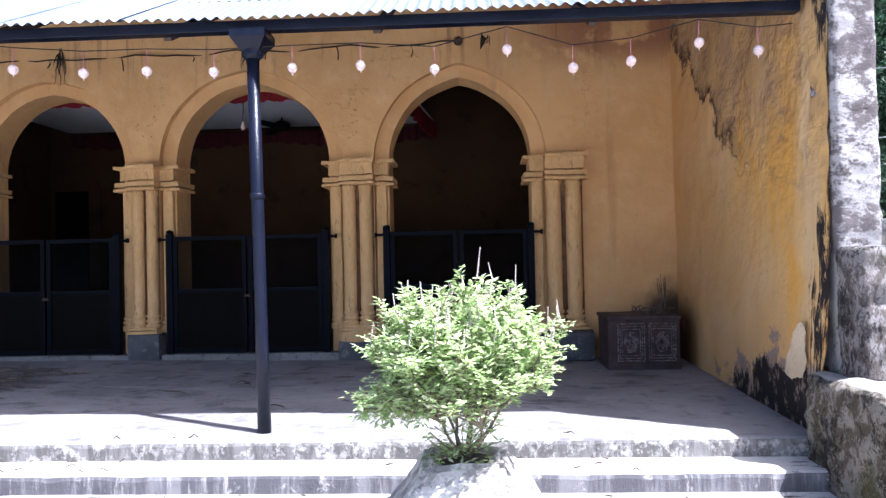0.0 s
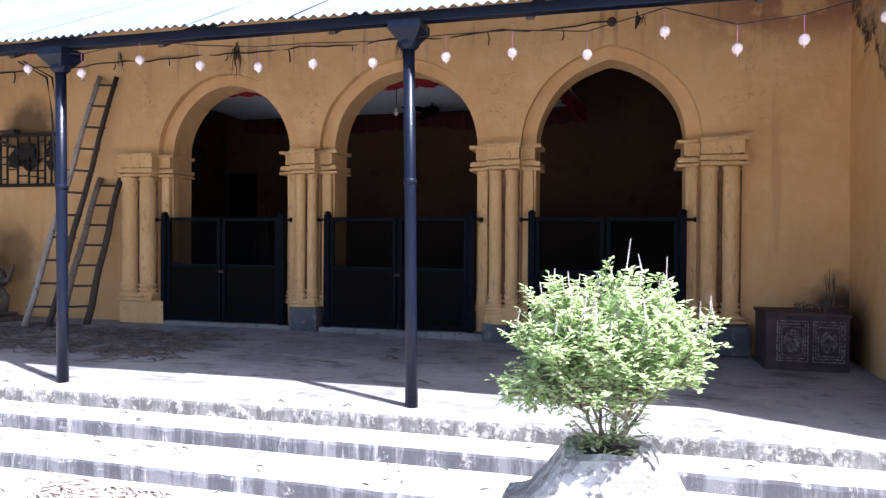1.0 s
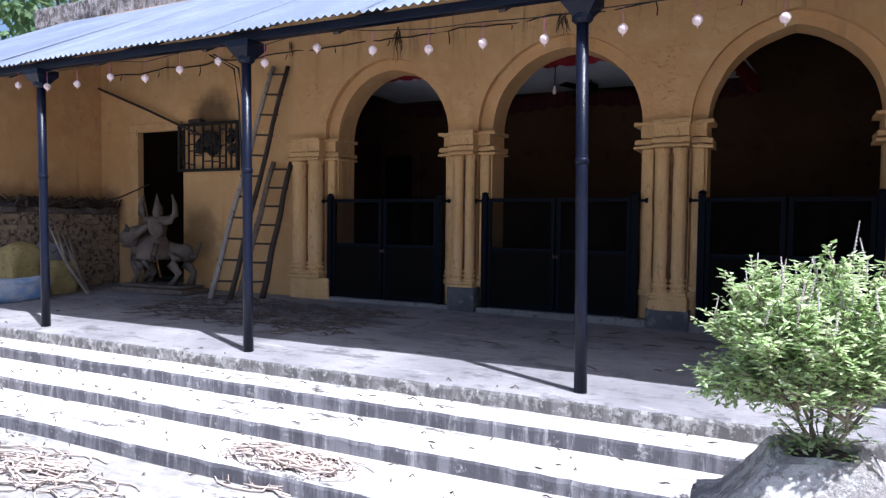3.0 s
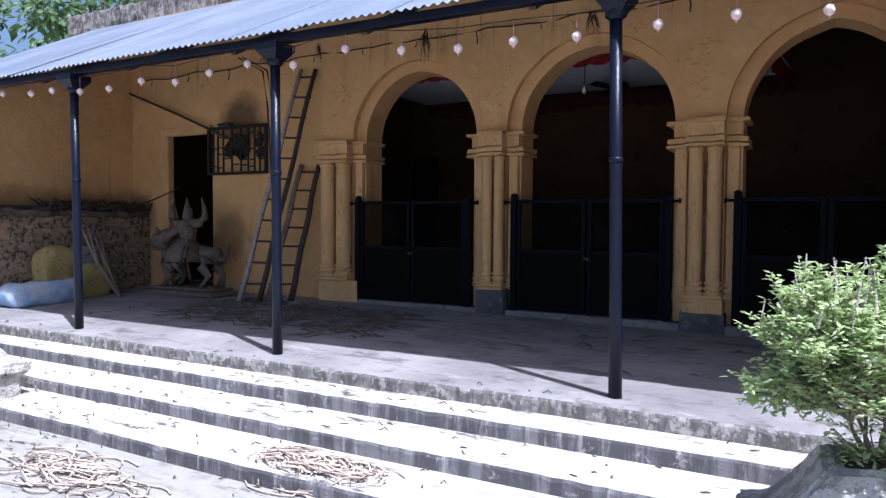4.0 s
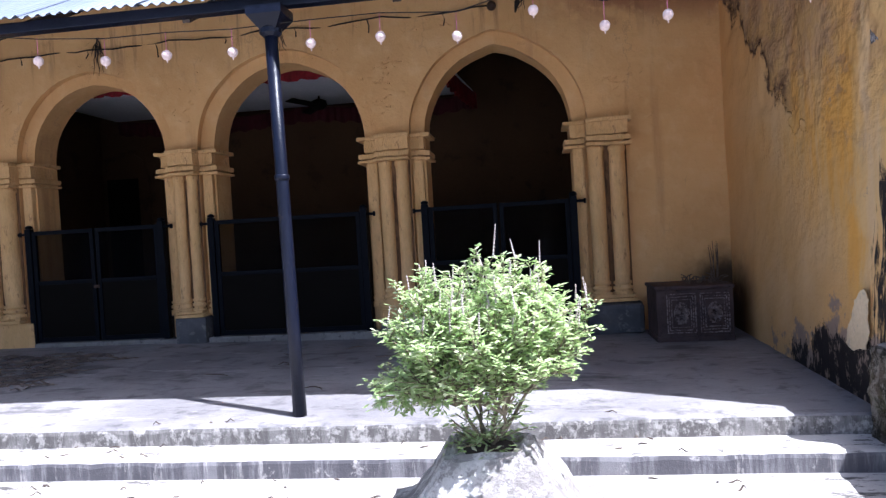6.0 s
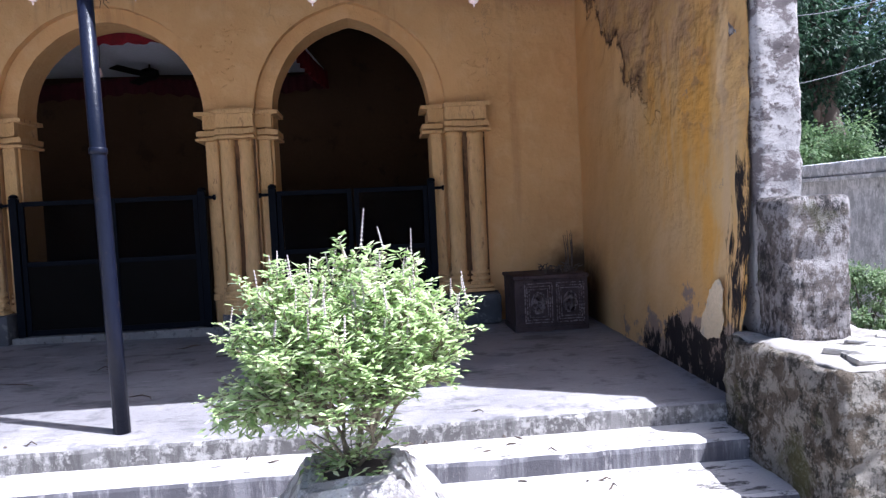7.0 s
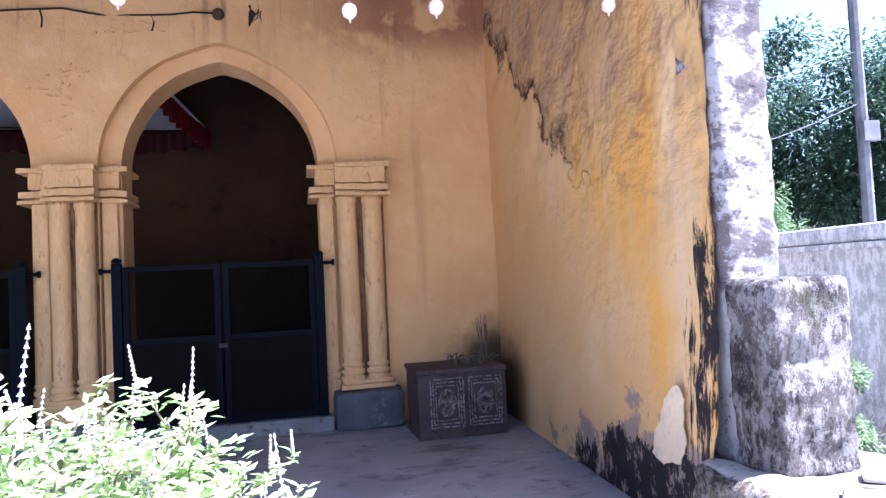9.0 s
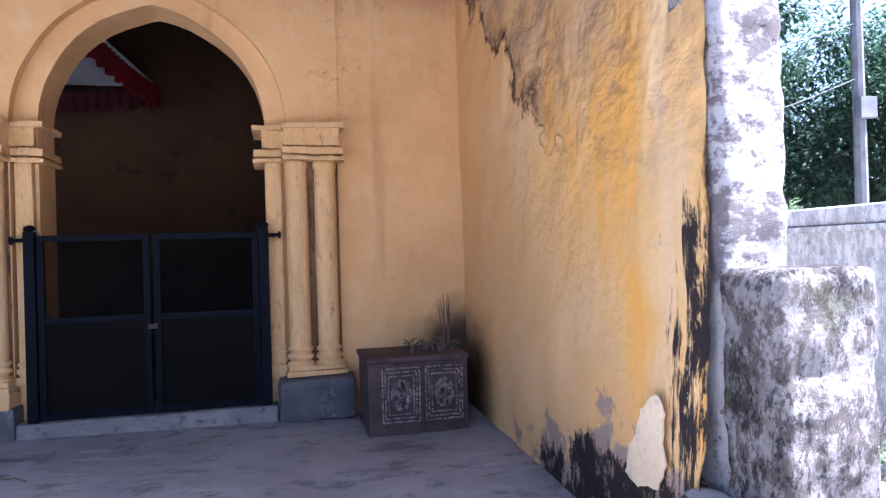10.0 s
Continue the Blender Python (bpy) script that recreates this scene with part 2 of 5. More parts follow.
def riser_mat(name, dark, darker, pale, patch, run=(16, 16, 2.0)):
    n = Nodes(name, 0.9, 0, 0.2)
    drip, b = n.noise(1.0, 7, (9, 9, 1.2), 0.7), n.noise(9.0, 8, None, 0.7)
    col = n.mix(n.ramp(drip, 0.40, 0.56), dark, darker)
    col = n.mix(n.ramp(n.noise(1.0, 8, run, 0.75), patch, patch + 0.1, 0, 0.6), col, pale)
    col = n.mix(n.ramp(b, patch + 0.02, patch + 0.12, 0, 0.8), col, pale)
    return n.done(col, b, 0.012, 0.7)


def leaf_mat(name, a, b, c):
    n = Nodes(name, 0.5, 0, 0.4)
    r = n.island()
    col = n.mix(n.ramp(r, 0.0, 0.7), a, b)
    col = n.mix(n.ramp(r, 0.75, 1.0), col, c)
    n.put(n.b.inputs["Base Color"], col)
    tr = n.t.nodes.new("ShaderNodeBsdfTranslucent")
    mx = n.t.nodes.new("ShaderNodeMixShader")
    mx.inputs[0].default_value = 0.45
    n.put(tr.inputs[0], col)
    n.t.links.new(n.b.outputs[0], mx.inputs[1]), n.t.links.new(tr.outputs[0], mx.inputs[2])
    n.t.links.new(mx.outputs[0], n.t.nodes["Material Output"].inputs[0])
    return n.m


def screen_mat():
    n = Nodes("gate_mesh", 0.9, 0.0, 0.05)
    n.b.inputs["Base Color"].default_value = (0.003, 0.003, 0.004, 1)
    tr = n.t.nodes.new("ShaderNodeBsdfTransparent")
    mx = n.t.nodes.new("ShaderNodeMixShader")
    mx.inputs[0].default_value = 0.38
    n.t.links.new(tr.outputs[0], mx.inputs[1]), n.t.links.new(n.b.outputs[0], mx.inputs[2])
    n.t.links.new(mx.outputs[0], n.t.nodes["Material Output"].inputs[0])
    return n.m


OCHRE = facade_plaster()
COLUMN = rough_mat("column_plaster", (0.74, 0.48, 0.23), (0.64, 0.40, 0.17), (0.34, 0.19, 0.09), 3.0, 30, 0.9, amount=0.57, depth=0.02, stretch=(1.8, 1.8, 0.6))
GROOVE_BROWN = rough_mat("groove_plaster", (0.15, 0.08, 0.04), (0.26, 0.15, 0.075), (0.06, 0.035, 0.02), 5, 40, 0.9, stretch=(2, 2, 0.4), amount=0.5)
PEEL = side_plaster()
# Plaster inside the hall; the dimness in there is put into its colour.
INNER_SHADED = rough_mat("shaded_inner_plaster", (0.085, 0.047, 0.024), (0.062, 0.034, 0.018), (0.04, 0.022, 0.013), 0.8, 20, 0.9)
WHITEWASH = whitewash()
RENDER_GREY = mottled("mouldy_grey_render", (0.45, 0.415, 0.405), (0.18, 0.152, 0.14), (0.02, 0.02, 0.022), 7.0, 0.43, (1.3, 1.3, 0.8), moss=0.45)
LEDGE = mottled("mossy_ledge", (0.38, 0.345, 0.30), (0.15, 0.12, 0.09), (0.022, 0.022, 0.016), 6.0, 0.41, (1, 1, 0.8), moss=0.6)
YARD_WALL = mottled("weathered_yard_wall", (0.88, 0.88, 0.88), (0.56, 0.57, 0.57), (0.14, 0.15, 0.14), 5.0, 0.53, (1.5, 1.5, 0.7))
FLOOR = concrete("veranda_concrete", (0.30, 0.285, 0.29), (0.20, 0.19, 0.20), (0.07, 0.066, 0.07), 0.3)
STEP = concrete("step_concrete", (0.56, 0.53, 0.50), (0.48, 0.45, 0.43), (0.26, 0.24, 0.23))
# Cement for the ledge top, paled so that sunlight sits in the colour.
SUNLIT_CEMENT = concrete("sunlit_cement", (0.42, 0.395, 0.36), (0.31, 0.285, 0.26), (0.12, 0.11, 0.095))
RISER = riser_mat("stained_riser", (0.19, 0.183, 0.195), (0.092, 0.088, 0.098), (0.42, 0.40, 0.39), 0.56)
# Base tone lowered for the shade on this riser; the pale mottling is real.
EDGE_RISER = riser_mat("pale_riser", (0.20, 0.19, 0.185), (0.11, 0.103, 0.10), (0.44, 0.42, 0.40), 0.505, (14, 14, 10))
GROUND = concrete("yard_ground", (0.35, 0.335, 0.315), (0.29, 0.275, 0.26), (0.17, 0.155, 0.14))
BLOCK = rough_mat("dark_cement", (0.115, 0.115, 0.125), (0.075, 0.075, 0.082), (0.18, 0.17, 0.165), 3, 40)
SILL = rough_mat("sill_cement", (0.25, 0.235, 0.225), (0.18, 0.168, 0.162), (0.08, 0.074, 0.072), 4, 40, amount=0.52)
STEEL = rough_mat("blue_black_paint", (0.005, 0.007, 0.017), (0.009, 0.011, 0.024), (0.045, 0.036, 0.036), 4, 60, 0.30, 0.0, 0.004, amount=0.62, spec=0.22)
GATE = rough_mat("dark_gate_paint", (0.004, 0.0055, 0.010), (0.0028, 0.004, 0.008), (0.010, 0.009, 0.009), 5, 60, 0.55, 0.0, 0.002, amount=0.68, spec=0.06)
SCREEN = screen_mat()
ZINC = rough_mat("galvanised_sheet", (0.27, 0.30, 0.37), (0.19, 0.22, 0.285), (0.12, 0.11, 0.11), 1.2, 25, 0.5, 0.5, 0.003, (1, 0.35, 1), 0.63, 0.5)
RUST = rough_mat("rusty_iron", (0.10, 0.06, 0.045), (0.06, 0.04, 0.035), (0.2, 0.1, 0.06), 6, 50, 0.8, 0.3)
WOOD = rough_mat("grey_bamboo", (0.30, 0.24, 0.19), (0.20, 0.15, 0.12), (0.10, 0.07, 0.05), 5, 50, 0.7, depth=0.003)
WOOD_PALE = rough_mat("pale_bamboo", (0.44, 0.38, 0.33), (0.34, 0.28, 0.24), (0.16, 0.12, 0.10), 5, 50, 0.7, depth=0.003)
WOOD_DARK = rough_mat("dark_wood", (0.07, 0.05, 0.04), (0.045, 0.033, 0.028), None, 5, 50, 0.7, depth=0.003)
DRY = rough_mat("dry_litter", (0.17, 0.135, 0.11), (0.08, 0.062, 0.055), (0.06, 0.05, 0.045), 8, 40, 0.9, amount=0.5)
ROPE = rough_mat("straw_rope", (0.62, 0.52, 0.46), (0.50, 0.40, 0.34), (0.26, 0.2, 0.17), 10, 80, 0.9)
CLAY = rough_mat("grey_clay", (0.19, 0.15, 0.12), (0.13, 0.10, 0.08), (0.075, 0.06, 0.05), 5, 40, 0.9, amount=0.6)
CARVED = rough_mat("dark_carved_stone", (0.085, 0.058, 0.058), (0.055, 0.037, 0.037), (0.025, 0.018, 0.018), 5, 60, 0.8, depth=0.01)
RELIEF = rough_mat("worn_pale_relief", (0.34, 0.28, 0.27), (0.19, 0.145, 0.145), (0.07, 0.05, 0.05), 9, 80, 0.85, depth=0.008, amount=0.47)
BRICK = rough_mat("old_brick", (0.36, 0.27, 0.18), (0.27, 0.19, 0.12), (0.08, 0.055, 0.045), 4, 40, 0.9, depth=0.01, amount=0.6)
MORTAR = rough_mat("crumbling_mortar", (0.34, 0.26, 0.18), (0.26, 0.19, 0.13), (0.07, 0.05, 0.04), 5, 30, 0.95, depth=0.05, amount=0.475)
PATCH = rough_mat("cream_patch", (0.74, 0.60, 0.40), (0.66, 0.52, 0.34), (0.5, 0.42, 0.32), 4, 40, 0.9)
CLOTH = rough_mat("white_canopy", (0.66, 0.68, 0.76), (0.58, 0.60, 0.68), None, 1.2, 30, 0.9)
RED = rough_mat("red_frill", (0.20, 0.009, 0.016), (0.12, 0.006, 0.011), None, 6, 40, 0.85)
# Darker copy of the red frill: the rear border's shade is in the colour.
RED_SHADED = rough_mat("red_frill_shaded", (0.050, 0.005, 0.011), (0.030, 0.004, 0.008), None, 6, 40, 0.9)
# Near-black that stands for shade: doorways, lower gate halves, the fan's silhouette.
DARK = rough_mat("shade_black", (0.005, 0.004, 0.0035), (0.0035, 0.003, 0.0025), None, 2, 20, spec=0.1)
BULB = rough_mat("white_lantern", (0.84, 0.69, 0.65), (0.78, 0.58, 0.55), None, 20, 90, 0.6)
PINK = rough_mat("pink_thread", (0.75, 0.25, 0.40), (0.7, 0.2, 0.35), None, 20, 90)
CABLE = rough_mat("black_cable", (0.03, 0.025, 0.022), (0.02, 0.018, 0.016), None, 20, 90)
BLUE_BAG = rough_mat("blue_tarp", (0.22, 0.36, 0.60), (0.50, 0.54, 0.60), (0.16, 0.26, 0.45), 5, 40, 0.6, amount=0.6)
SACK_GREY = rough_mat("grey_cloth", (0.20, 0.22, 0.28), (0.30, 0.26, 0.19), (0.10, 0.09, 0.09), 4, 60, 0.9)
YELLOW_BAG = rough_mat("yellow_sack", (0.40, 0.31, 0.13), (0.30, 0.23, 0.09), (0.16, 0.12, 0.06), 5, 60, 0.9)
BASIL = leaf_mat("basil_leaf", (0.31, 0.44, 0.16), (0.54, 0.64, 0.33), (0.77, 0.78, 0.55))
STEM = rough_mat("basil_stem", (0.26, 0.22, 0.15), (0.18, 0.15, 0.10), None, 8, 60)
SPIKE = rough_mat("dry_flower", (0.52, 0.46, 0.42), (0.34, 0.28, 0.27), None, 20, 60)
TREE_LEAF = leaf_mat("tree_leaf", (0.022, 0.05, 0.03), (0.04, 0.085, 0.045), (0.075, 0.13, 0.075))
LIGHT_LEAF = leaf_mat("light_leaf", (0.085, 0.15, 0.06), (0.15, 0.23, 0.10), (0.24, 0.31, 0.16))
WEED = leaf_mat("weed_leaf", (0.12, 0.19, 0.08), (0.20, 0.28, 0.13), (0.32, 0.38, 0.22))
BARK = rough_mat("bark", (0.14, 0.11, 0.09), (0.09, 0.07, 0.06), (0.2, 0.18, 0.15), 3, 30, 0.95, depth=0.02)
POLE = rough_mat("concrete_pole", (0.17, 0.17, 0.18), (0.11, 0.11, 0.12), None, 4, 40)
WASHED = mottled("washed_planter", (0.80, 0.77, 0.74), (0.46, 0.42, 0.40), (0.05, 0.045, 0.045), 4.5, 0.49, (1, 1, 1))
SOIL = rough_mat("soil", (0.06, 0.045, 0.035), (0.04, 0.03, 0.025), None, 12, 60)


# ---- mesh helpers ----
def mesh_of(bm, name, smooth=False):
    me = bpy.data.meshes.new(name)
    bmesh.ops.recalc_face_normals(bm, faces=bm.faces[:])
    bm.to_mesh(me)
    bm.free()
    if smooth:
        me.polygons.foreach_set("use_smooth", [True] * len(me.polygons))
    return me


def part(name, bm, material, parent=None, label="", smooth=False):
    me = bm if isinstance(bm, bpy.types.Mesh) else mesh_of(bm, name, smooth)
    if not me.materials:
        me.materials.append(material)
    ob = new(name, me)
    if parent:
        ob.parent = parent
    return tagged(ob, label)


def empty(name, label, category, group="", at=(0, 0, 0)):
    ob = new(name)
    ob.empty_display_size = 0.05
    ob.location = at
    return tagged(ob, label, category, group)


def box(bm, x0, x1, y0, y1, z0, z1, bevel=0.0, wobble=0.0):
    vs = bmesh.ops.create_cube(bm, size=1)["verts"]
    for v in vs:
        v.co = Vector((x0 + (v.co.x + 0.5) * (x1 - x0), y0 + (v.co.y + 0.5) * (y1 - y0), z0 + (v.co.z + 0.5) * (z1 - z0)))
        v.co += Vector([random.uniform(-wobble, wobble) for _ in "xyz"])
    if bevel:
        edges = {e for v in vs for e in v.link_edges}
        bmesh.ops.bevel(bm, geom=list(edges), offset=bevel, segments=2, affect="EDGES", profile=0.6)
    return bm


def boxed(*a, **k):
    return box(bmesh.new(), *a, **k)


def tube(bm, pts, radii, sides=8, caps=True):
    """A round bar along points, with a radius at each."""
    pts = [Vector(p) for p in pts]
    if isinstance(radii, (int, float)):
        radii = [radii] * len(pts)
    rings = []
    for i, p in enumerate(pts):
        d = (pts[min(i + 1, len(pts) - 1)] - pts[max(i - 1, 0)]).normalized()
        a = d.orthogonal().normalized() if abs(d.z) < 0.95 else Vector((1, 0, 0))
        a = (a - d * a.dot(d)).normalized()
        b = d.cross(a)
        rings.append([bm.verts.new(p + radii[i] * (math.cos(2 * math.pi * k / sides) * a + math.sin(2 * math.pi * k / sides) * b)) for k in range(sides)])
    for r, s in zip(rings, rings[1:]):
        for k in range(sides):
            bm.faces.new((r[k], r[(k + 1) % sides], s[(k + 1) % sides], s[k]))
    if caps:
        bm.faces.new(rings[0][::-1]), bm.faces.new(rings[-1])
    return bm


def turned(bm, cx, cy, profile, sides=20, start=0.0, wob=0.0):
    """A turned shaft from (radius, height) pairs."""
    rings = []
    for r, z in profile:
        w = 1 + random.uniform(-wob, wob)
        rings.append([bm.verts.new((cx + r * w * math.cos(2 * math.pi * k / sides + start), cy + r * w * math.sin(2 * math.pi * k / sides + start), z)) for k in range(sides)])
    for r, s in zip(rings, rings[1:]):
        for k in range(sides):
            bm.faces.new((r[k], r[(k + 1) % sides], s[(k + 1) % sides], s[k]))
    bm.faces.new(rings[0][::-1]), bm.faces.new(rings[-1])
    return bm


def extruded_xz(loop, y0, y1):
    """A slab between y0 and y1 with that outline in x and z."""
    bm = bmesh.new()
    f = bm.faces.new([bm.verts.new((x, y0, z)) for x, z in loop])
    res = bmesh.ops.extrude_face_region(bm, geom=[f])
    for v in res["geom"]:
        if isinstance(v, bmesh.types.BMVert):
            v.co.y = y1
    bmesh.ops.triangulate(bm, faces=[g for g in bm.faces if len(g.verts) > 4])
    return bm


def rubble_block(x0, x1, y0, y1, z0, z1, step=0.035, amount=0.018):
    """A block of old masonry: evenly cut faces, worn edges, pits and lumps in courses."""
    bm = bmesh.new()
    made = {}
    size = [max(2, round((b - a) / step)) for a, b in ((x0, x1), (y0, y1), (z0, z1))]
    lo, hi = Vector((x0, y0, z0)), Vector((x1, y1, z1))

    def vert(ijk):
        if ijk not in made:
            p = Vector([lo[k] + (hi[k] - lo[k]) * ijk[k] / size[k] for k in range(3)])
            ends = sum(ijk[k] in (0, size[k]) for k in range(3))
            out = Vector([-1.0 if ijk[k] == 0 else 1.0 if ijk[k] == size[k] else 0.0 for k in range(3)]).normalized()
            q = Vector((p.x, p.y, p.z * 1.6))
            d = noise.noise(q * 5.0) + 0.6 * noise.noise(q * 13.0) - 1.6 * max(0.0, noise.noise(q * 9.0 + Vector((7, 3, 1))) - 0.25)
            made[ijk] = bm.verts.new(p + out * (amount * d - (0.016 if ends > 1 else 0.0) * (1 + noise.noise(p * 11.0))))
        return made[ijk]

    for k in range(3):
        a, b = [q for q in range(3) if q != k]
        for end in (0, size[k]):
            for i in range(size[a]):
                for j in range(size[b]):
                    loop = []
                    for di, dj in ((0, 0), (1, 0), (1, 1), (0, 1)):
                        c = [0, 0, 0]
                        c[k], c[a], c[b] = end, i + di, j + dj
                        loop.append(vert(tuple(c)))
                    bm.faces.new(loop)
    return bm


def noisy(bm, amount, scale=3.0, cuts=0):
    if cuts:
        bmesh.ops.subdivide_edges(bm, edges=bm.edges[:], cuts=cuts, use_grid_fill=True)
    for v in bm.verts:
        v.co += noise.noise_vector(v.co * scale) * amount
    return bm


# ---- the large structure ----
SPRING, TOP = 2.175, 4.3
ARCHES = ((-7.60, -6.00, 3.00, 0.06), (-5.42, -3.71, 3.05, 0.06), (-3.055, -1.515, 3.05, 0.24))
RING = 0.155


def arch_line(x0, x1, apex, sharp, n=56):
    c, w, rise = (x0 + x1) / 2, (x1 - x0) / 2, apex - SPRING
    pts = []
    for i in range(n + 1):
        a = math.pi * i / n
        s = min(a, math.pi - a) / (math.pi / 2)
        k = 1 + 0.02 * noise.noise(Vector((a * 2.2, c, apex))) * math.sin(a) + 0.006 * noise.noise(Vector((a * 14, c, apex + 3))) * min(1.0, 4 * math.sin(a))
        pts.append((c - w * k * math.cos(a), SPRING + rise * k * ((1 - sharp) * math.sin(a) + sharp * s)))
    return pts


def facade_loop(grow, lift, x0=-8.25, x1=-0.97):
    loop = [(x0, -0.02)]
    for a, b, apex, sharp in ARCHES:
        loop += [(a - grow, -0.02)] + arch_line(a - grow, b + grow, apex + lift, sharp) + [(b + grow, -0.02)]
    return loop + [(x1, -0.02), (x1, TOP), (x0, TOP)]


wall_front = part("wall_front", extruded_xz(facade_loop(RING, 0.13), -0.03, 0.055), OCHRE)
tagged(wall_front, "ochre plastered arcade wall with three arches, stained", "wall", kind="structure")
wall_front_inner = part("wall_front_inner", extruded_xz(facade_loop(0, 0, -9.2, 0.05), 0.057, 0.42), OCHRE)
tagged(wall_front_inner, "inner order of the ochre plastered arcade wall", "wall", kind="structure")
door_notch = [(-12.15, -0.02), (-11.26, -0.02), (-11.26, 2.42), (-10.35, 2.42), (-10.35, -0.02), (-8.252, -0.02), (-8.252, TOP), (-12.15, TOP)]
tagged(part("wall_front_left", extruded_xz(door_notch, 0.0, 0.055), OCHRE), "ochre plastered wall with a dark doorway", "wall", kind="structure")
tagged(part("wall_front_right", boxed(-0.968, 0.05, -0.012, 0.055, -0.02, TOP), OCHRE), "ochre plastered wall in the corner, stained", "wall", kind="structure")
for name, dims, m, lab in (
        ("wall_hall_back", (-12.2, 0.1, 3.6, 3.85, -0.1, TOP), INNER_SHADED, "plastered rear wall of the hall, darkened for shade"),
        ("wall_hall_east", (-0.35, -0.1, 0.42, 3.6, -0.1, TOP), INNER_SHADED, "plastered end wall of the hall, darkened for shade"),
        ("wall_hall_far", (-12.45, -12.2, 0.3, 3.85, -0.1, TOP), INNER_SHADED, "end wall of the side room, darkened for shade"),
        ("wall_hall_west", (-9.35, -9.1, 0.42, 3.6, -0.1, TOP), INNER_SHADED, "plastered partition of the hall, darkened for shade")):
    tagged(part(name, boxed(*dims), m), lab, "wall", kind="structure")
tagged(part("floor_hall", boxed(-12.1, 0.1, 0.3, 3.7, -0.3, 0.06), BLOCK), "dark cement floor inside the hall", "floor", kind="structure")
tagged(part("ceiling", boxed(-12.2, 0.1, 0.42, 3.85, TOP, TOP + 0.15), INNER_SHADED), "flat ceiling of the hall, darkened for shade", "ceiling", kind="structure")
tagged(part("parapet", noisy(boxed(-14.0, 0.1, 0.12, 0.41, TOP + 0.004, TOP + 0.36, bevel=0.03), 0.02, 1.5, 3), RENDER_GREY), "weathered grey roof parapet", "parapet", kind="structure")
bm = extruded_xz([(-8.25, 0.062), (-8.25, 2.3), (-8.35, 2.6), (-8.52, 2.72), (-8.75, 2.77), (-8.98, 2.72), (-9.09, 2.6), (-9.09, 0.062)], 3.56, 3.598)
tagged(part("niche_trim", bm, INNER_SHADED), "plastered arched surround of an inner doorway", "trim", kind="structure")
# black sheets in place of the unlit rooms beyond the doorways
tagged(part("inner_doorway_shade", boxed(-9.0, -8.45, 3.54, 3.57, 0.062, 2.3), DARK), "black sheet for the dark of a doorway in the hall's rear wall", "doorway", kind="structure")
tagged(part("door_shade_sheet", boxed(-11.3, -10.2, 1.2, 1.3, 0.0, 2.6), DARK), "black sheet for the darkness behind the side doorway", "doorway", kind="structure")


def side_wall():
    """The end wall: from the facade's corner outwards, leaning in a little, its face uneven where plaster has come off."""
    bm = bmesh.new()
    nu, nz = 90, 110
    grid = []
    for j in range(nz + 1):
        row = []
        for i in range(nu + 1):
            u, z = 3.3 * i / nu, -0.02 + 4.6 * j / nz
            low = min(1.0, max(0.0, (1.0 - z) / 0.7))
            x = -(0.024 + 0.017 * low) * u - 0.006
            p = Vector((0, -u, z))
            d = z + 0.87 * u - 3.42 + 0.9 * noise.noise(p * 2.2)
            x += 0.012 * max(-1, min(1, d * 14)) * min(1.0, max(0.0, (z - 1.4) / 0.5)) + 0.010 * noise.noise(p * 4.0) + 0.005 * noise.noise(p * 11.0) * (1 if d > 0 else 0.3)
            if i == nu:
                x += 0.012 * noise.noise(p * 5)
            row.append(bm.verts.new((x, -u + (0.02 * noise.noise(p * 6) if i == nu else 0), z)))
        grid.append(row)
    for a, b in zip(grid, grid[1:]):
        for i in range(nu):
            bm.faces.new((a[i], a[i + 1], b[i + 1], b[i]))
    return bm


side = part("wall_side", side_wall(), PEEL, smooth=True)
tagged(side, "orange plastered end wall, peeling, with black mould", "wall", kind="structure")
core = part("wall_side_end", rubble_block(-0.062, 0.20, -3.335, -3.05, 0.36, 4.6, 0.028, 0.010), WHITEWASH, smooth=True)
tagged(core, "mouldy whitewashed end of the side wall", "wall", kind="structure")
tagged(part("wall_side_outer", boxed(0.06, 0.20, -3.04, 0.1, -0.4, 4.6), WHITEWASH), "outer half of the side wall, mouldy whitewash", "wall", kind="structure")
patch = [(-3.05, 0.31), (-2.97, 0.30), (-2.88, 0.28), (-2.81, 0.31), (-2.84, 0.40), (-2.90, 0.48), (-2.93, 0.56), (-2.99, 0.63), (-3.06, 0.655), (-3.10, 0.60), (-3.08, 0.50), (-3.10, 0.42)]
ragged = []
for (ax, az), (bx, bz) in zip(patch, patch[1:] + patch[:1]):
    for q in (0, 0.25, 0.5, 0.75):
        px, pz = ax + (bx - ax) * q, az + (bz - az) * q
        ragged.append((px + 0.014 * noise.noise(Vector((px * 31, pz * 31, 0))), pz + 0.014 * noise.noise(Vector((px * 29, pz * 29, 5)))))
bm = extruded_xz(ragged, 0.0, 0.006)
for v in bm.verts:
    v.co = Vector((-0.142 - v.co.y, v.co.x, v.co.z))
tagged(part("plaster_patch", bm, PATCH), "bare cream plaster patch on the side wall", "patch", kind="structure")

def left_end():
    bm = bmesh.new()
    f = bm.faces.new([bm.verts.new((-12.4, y, z)) for y, z in ((-3.0, -0.1), (0.3, -0.1), (0.3, 4.25), (0.0, 4.12), (-3.0, 2.60))])
    for v in bmesh.ops.extrude_face_region(bm, geom=[f])["geom"]:
        if isinstance(v, bmesh.types.BMVert):
            v.co.x = -12.15
    return bm


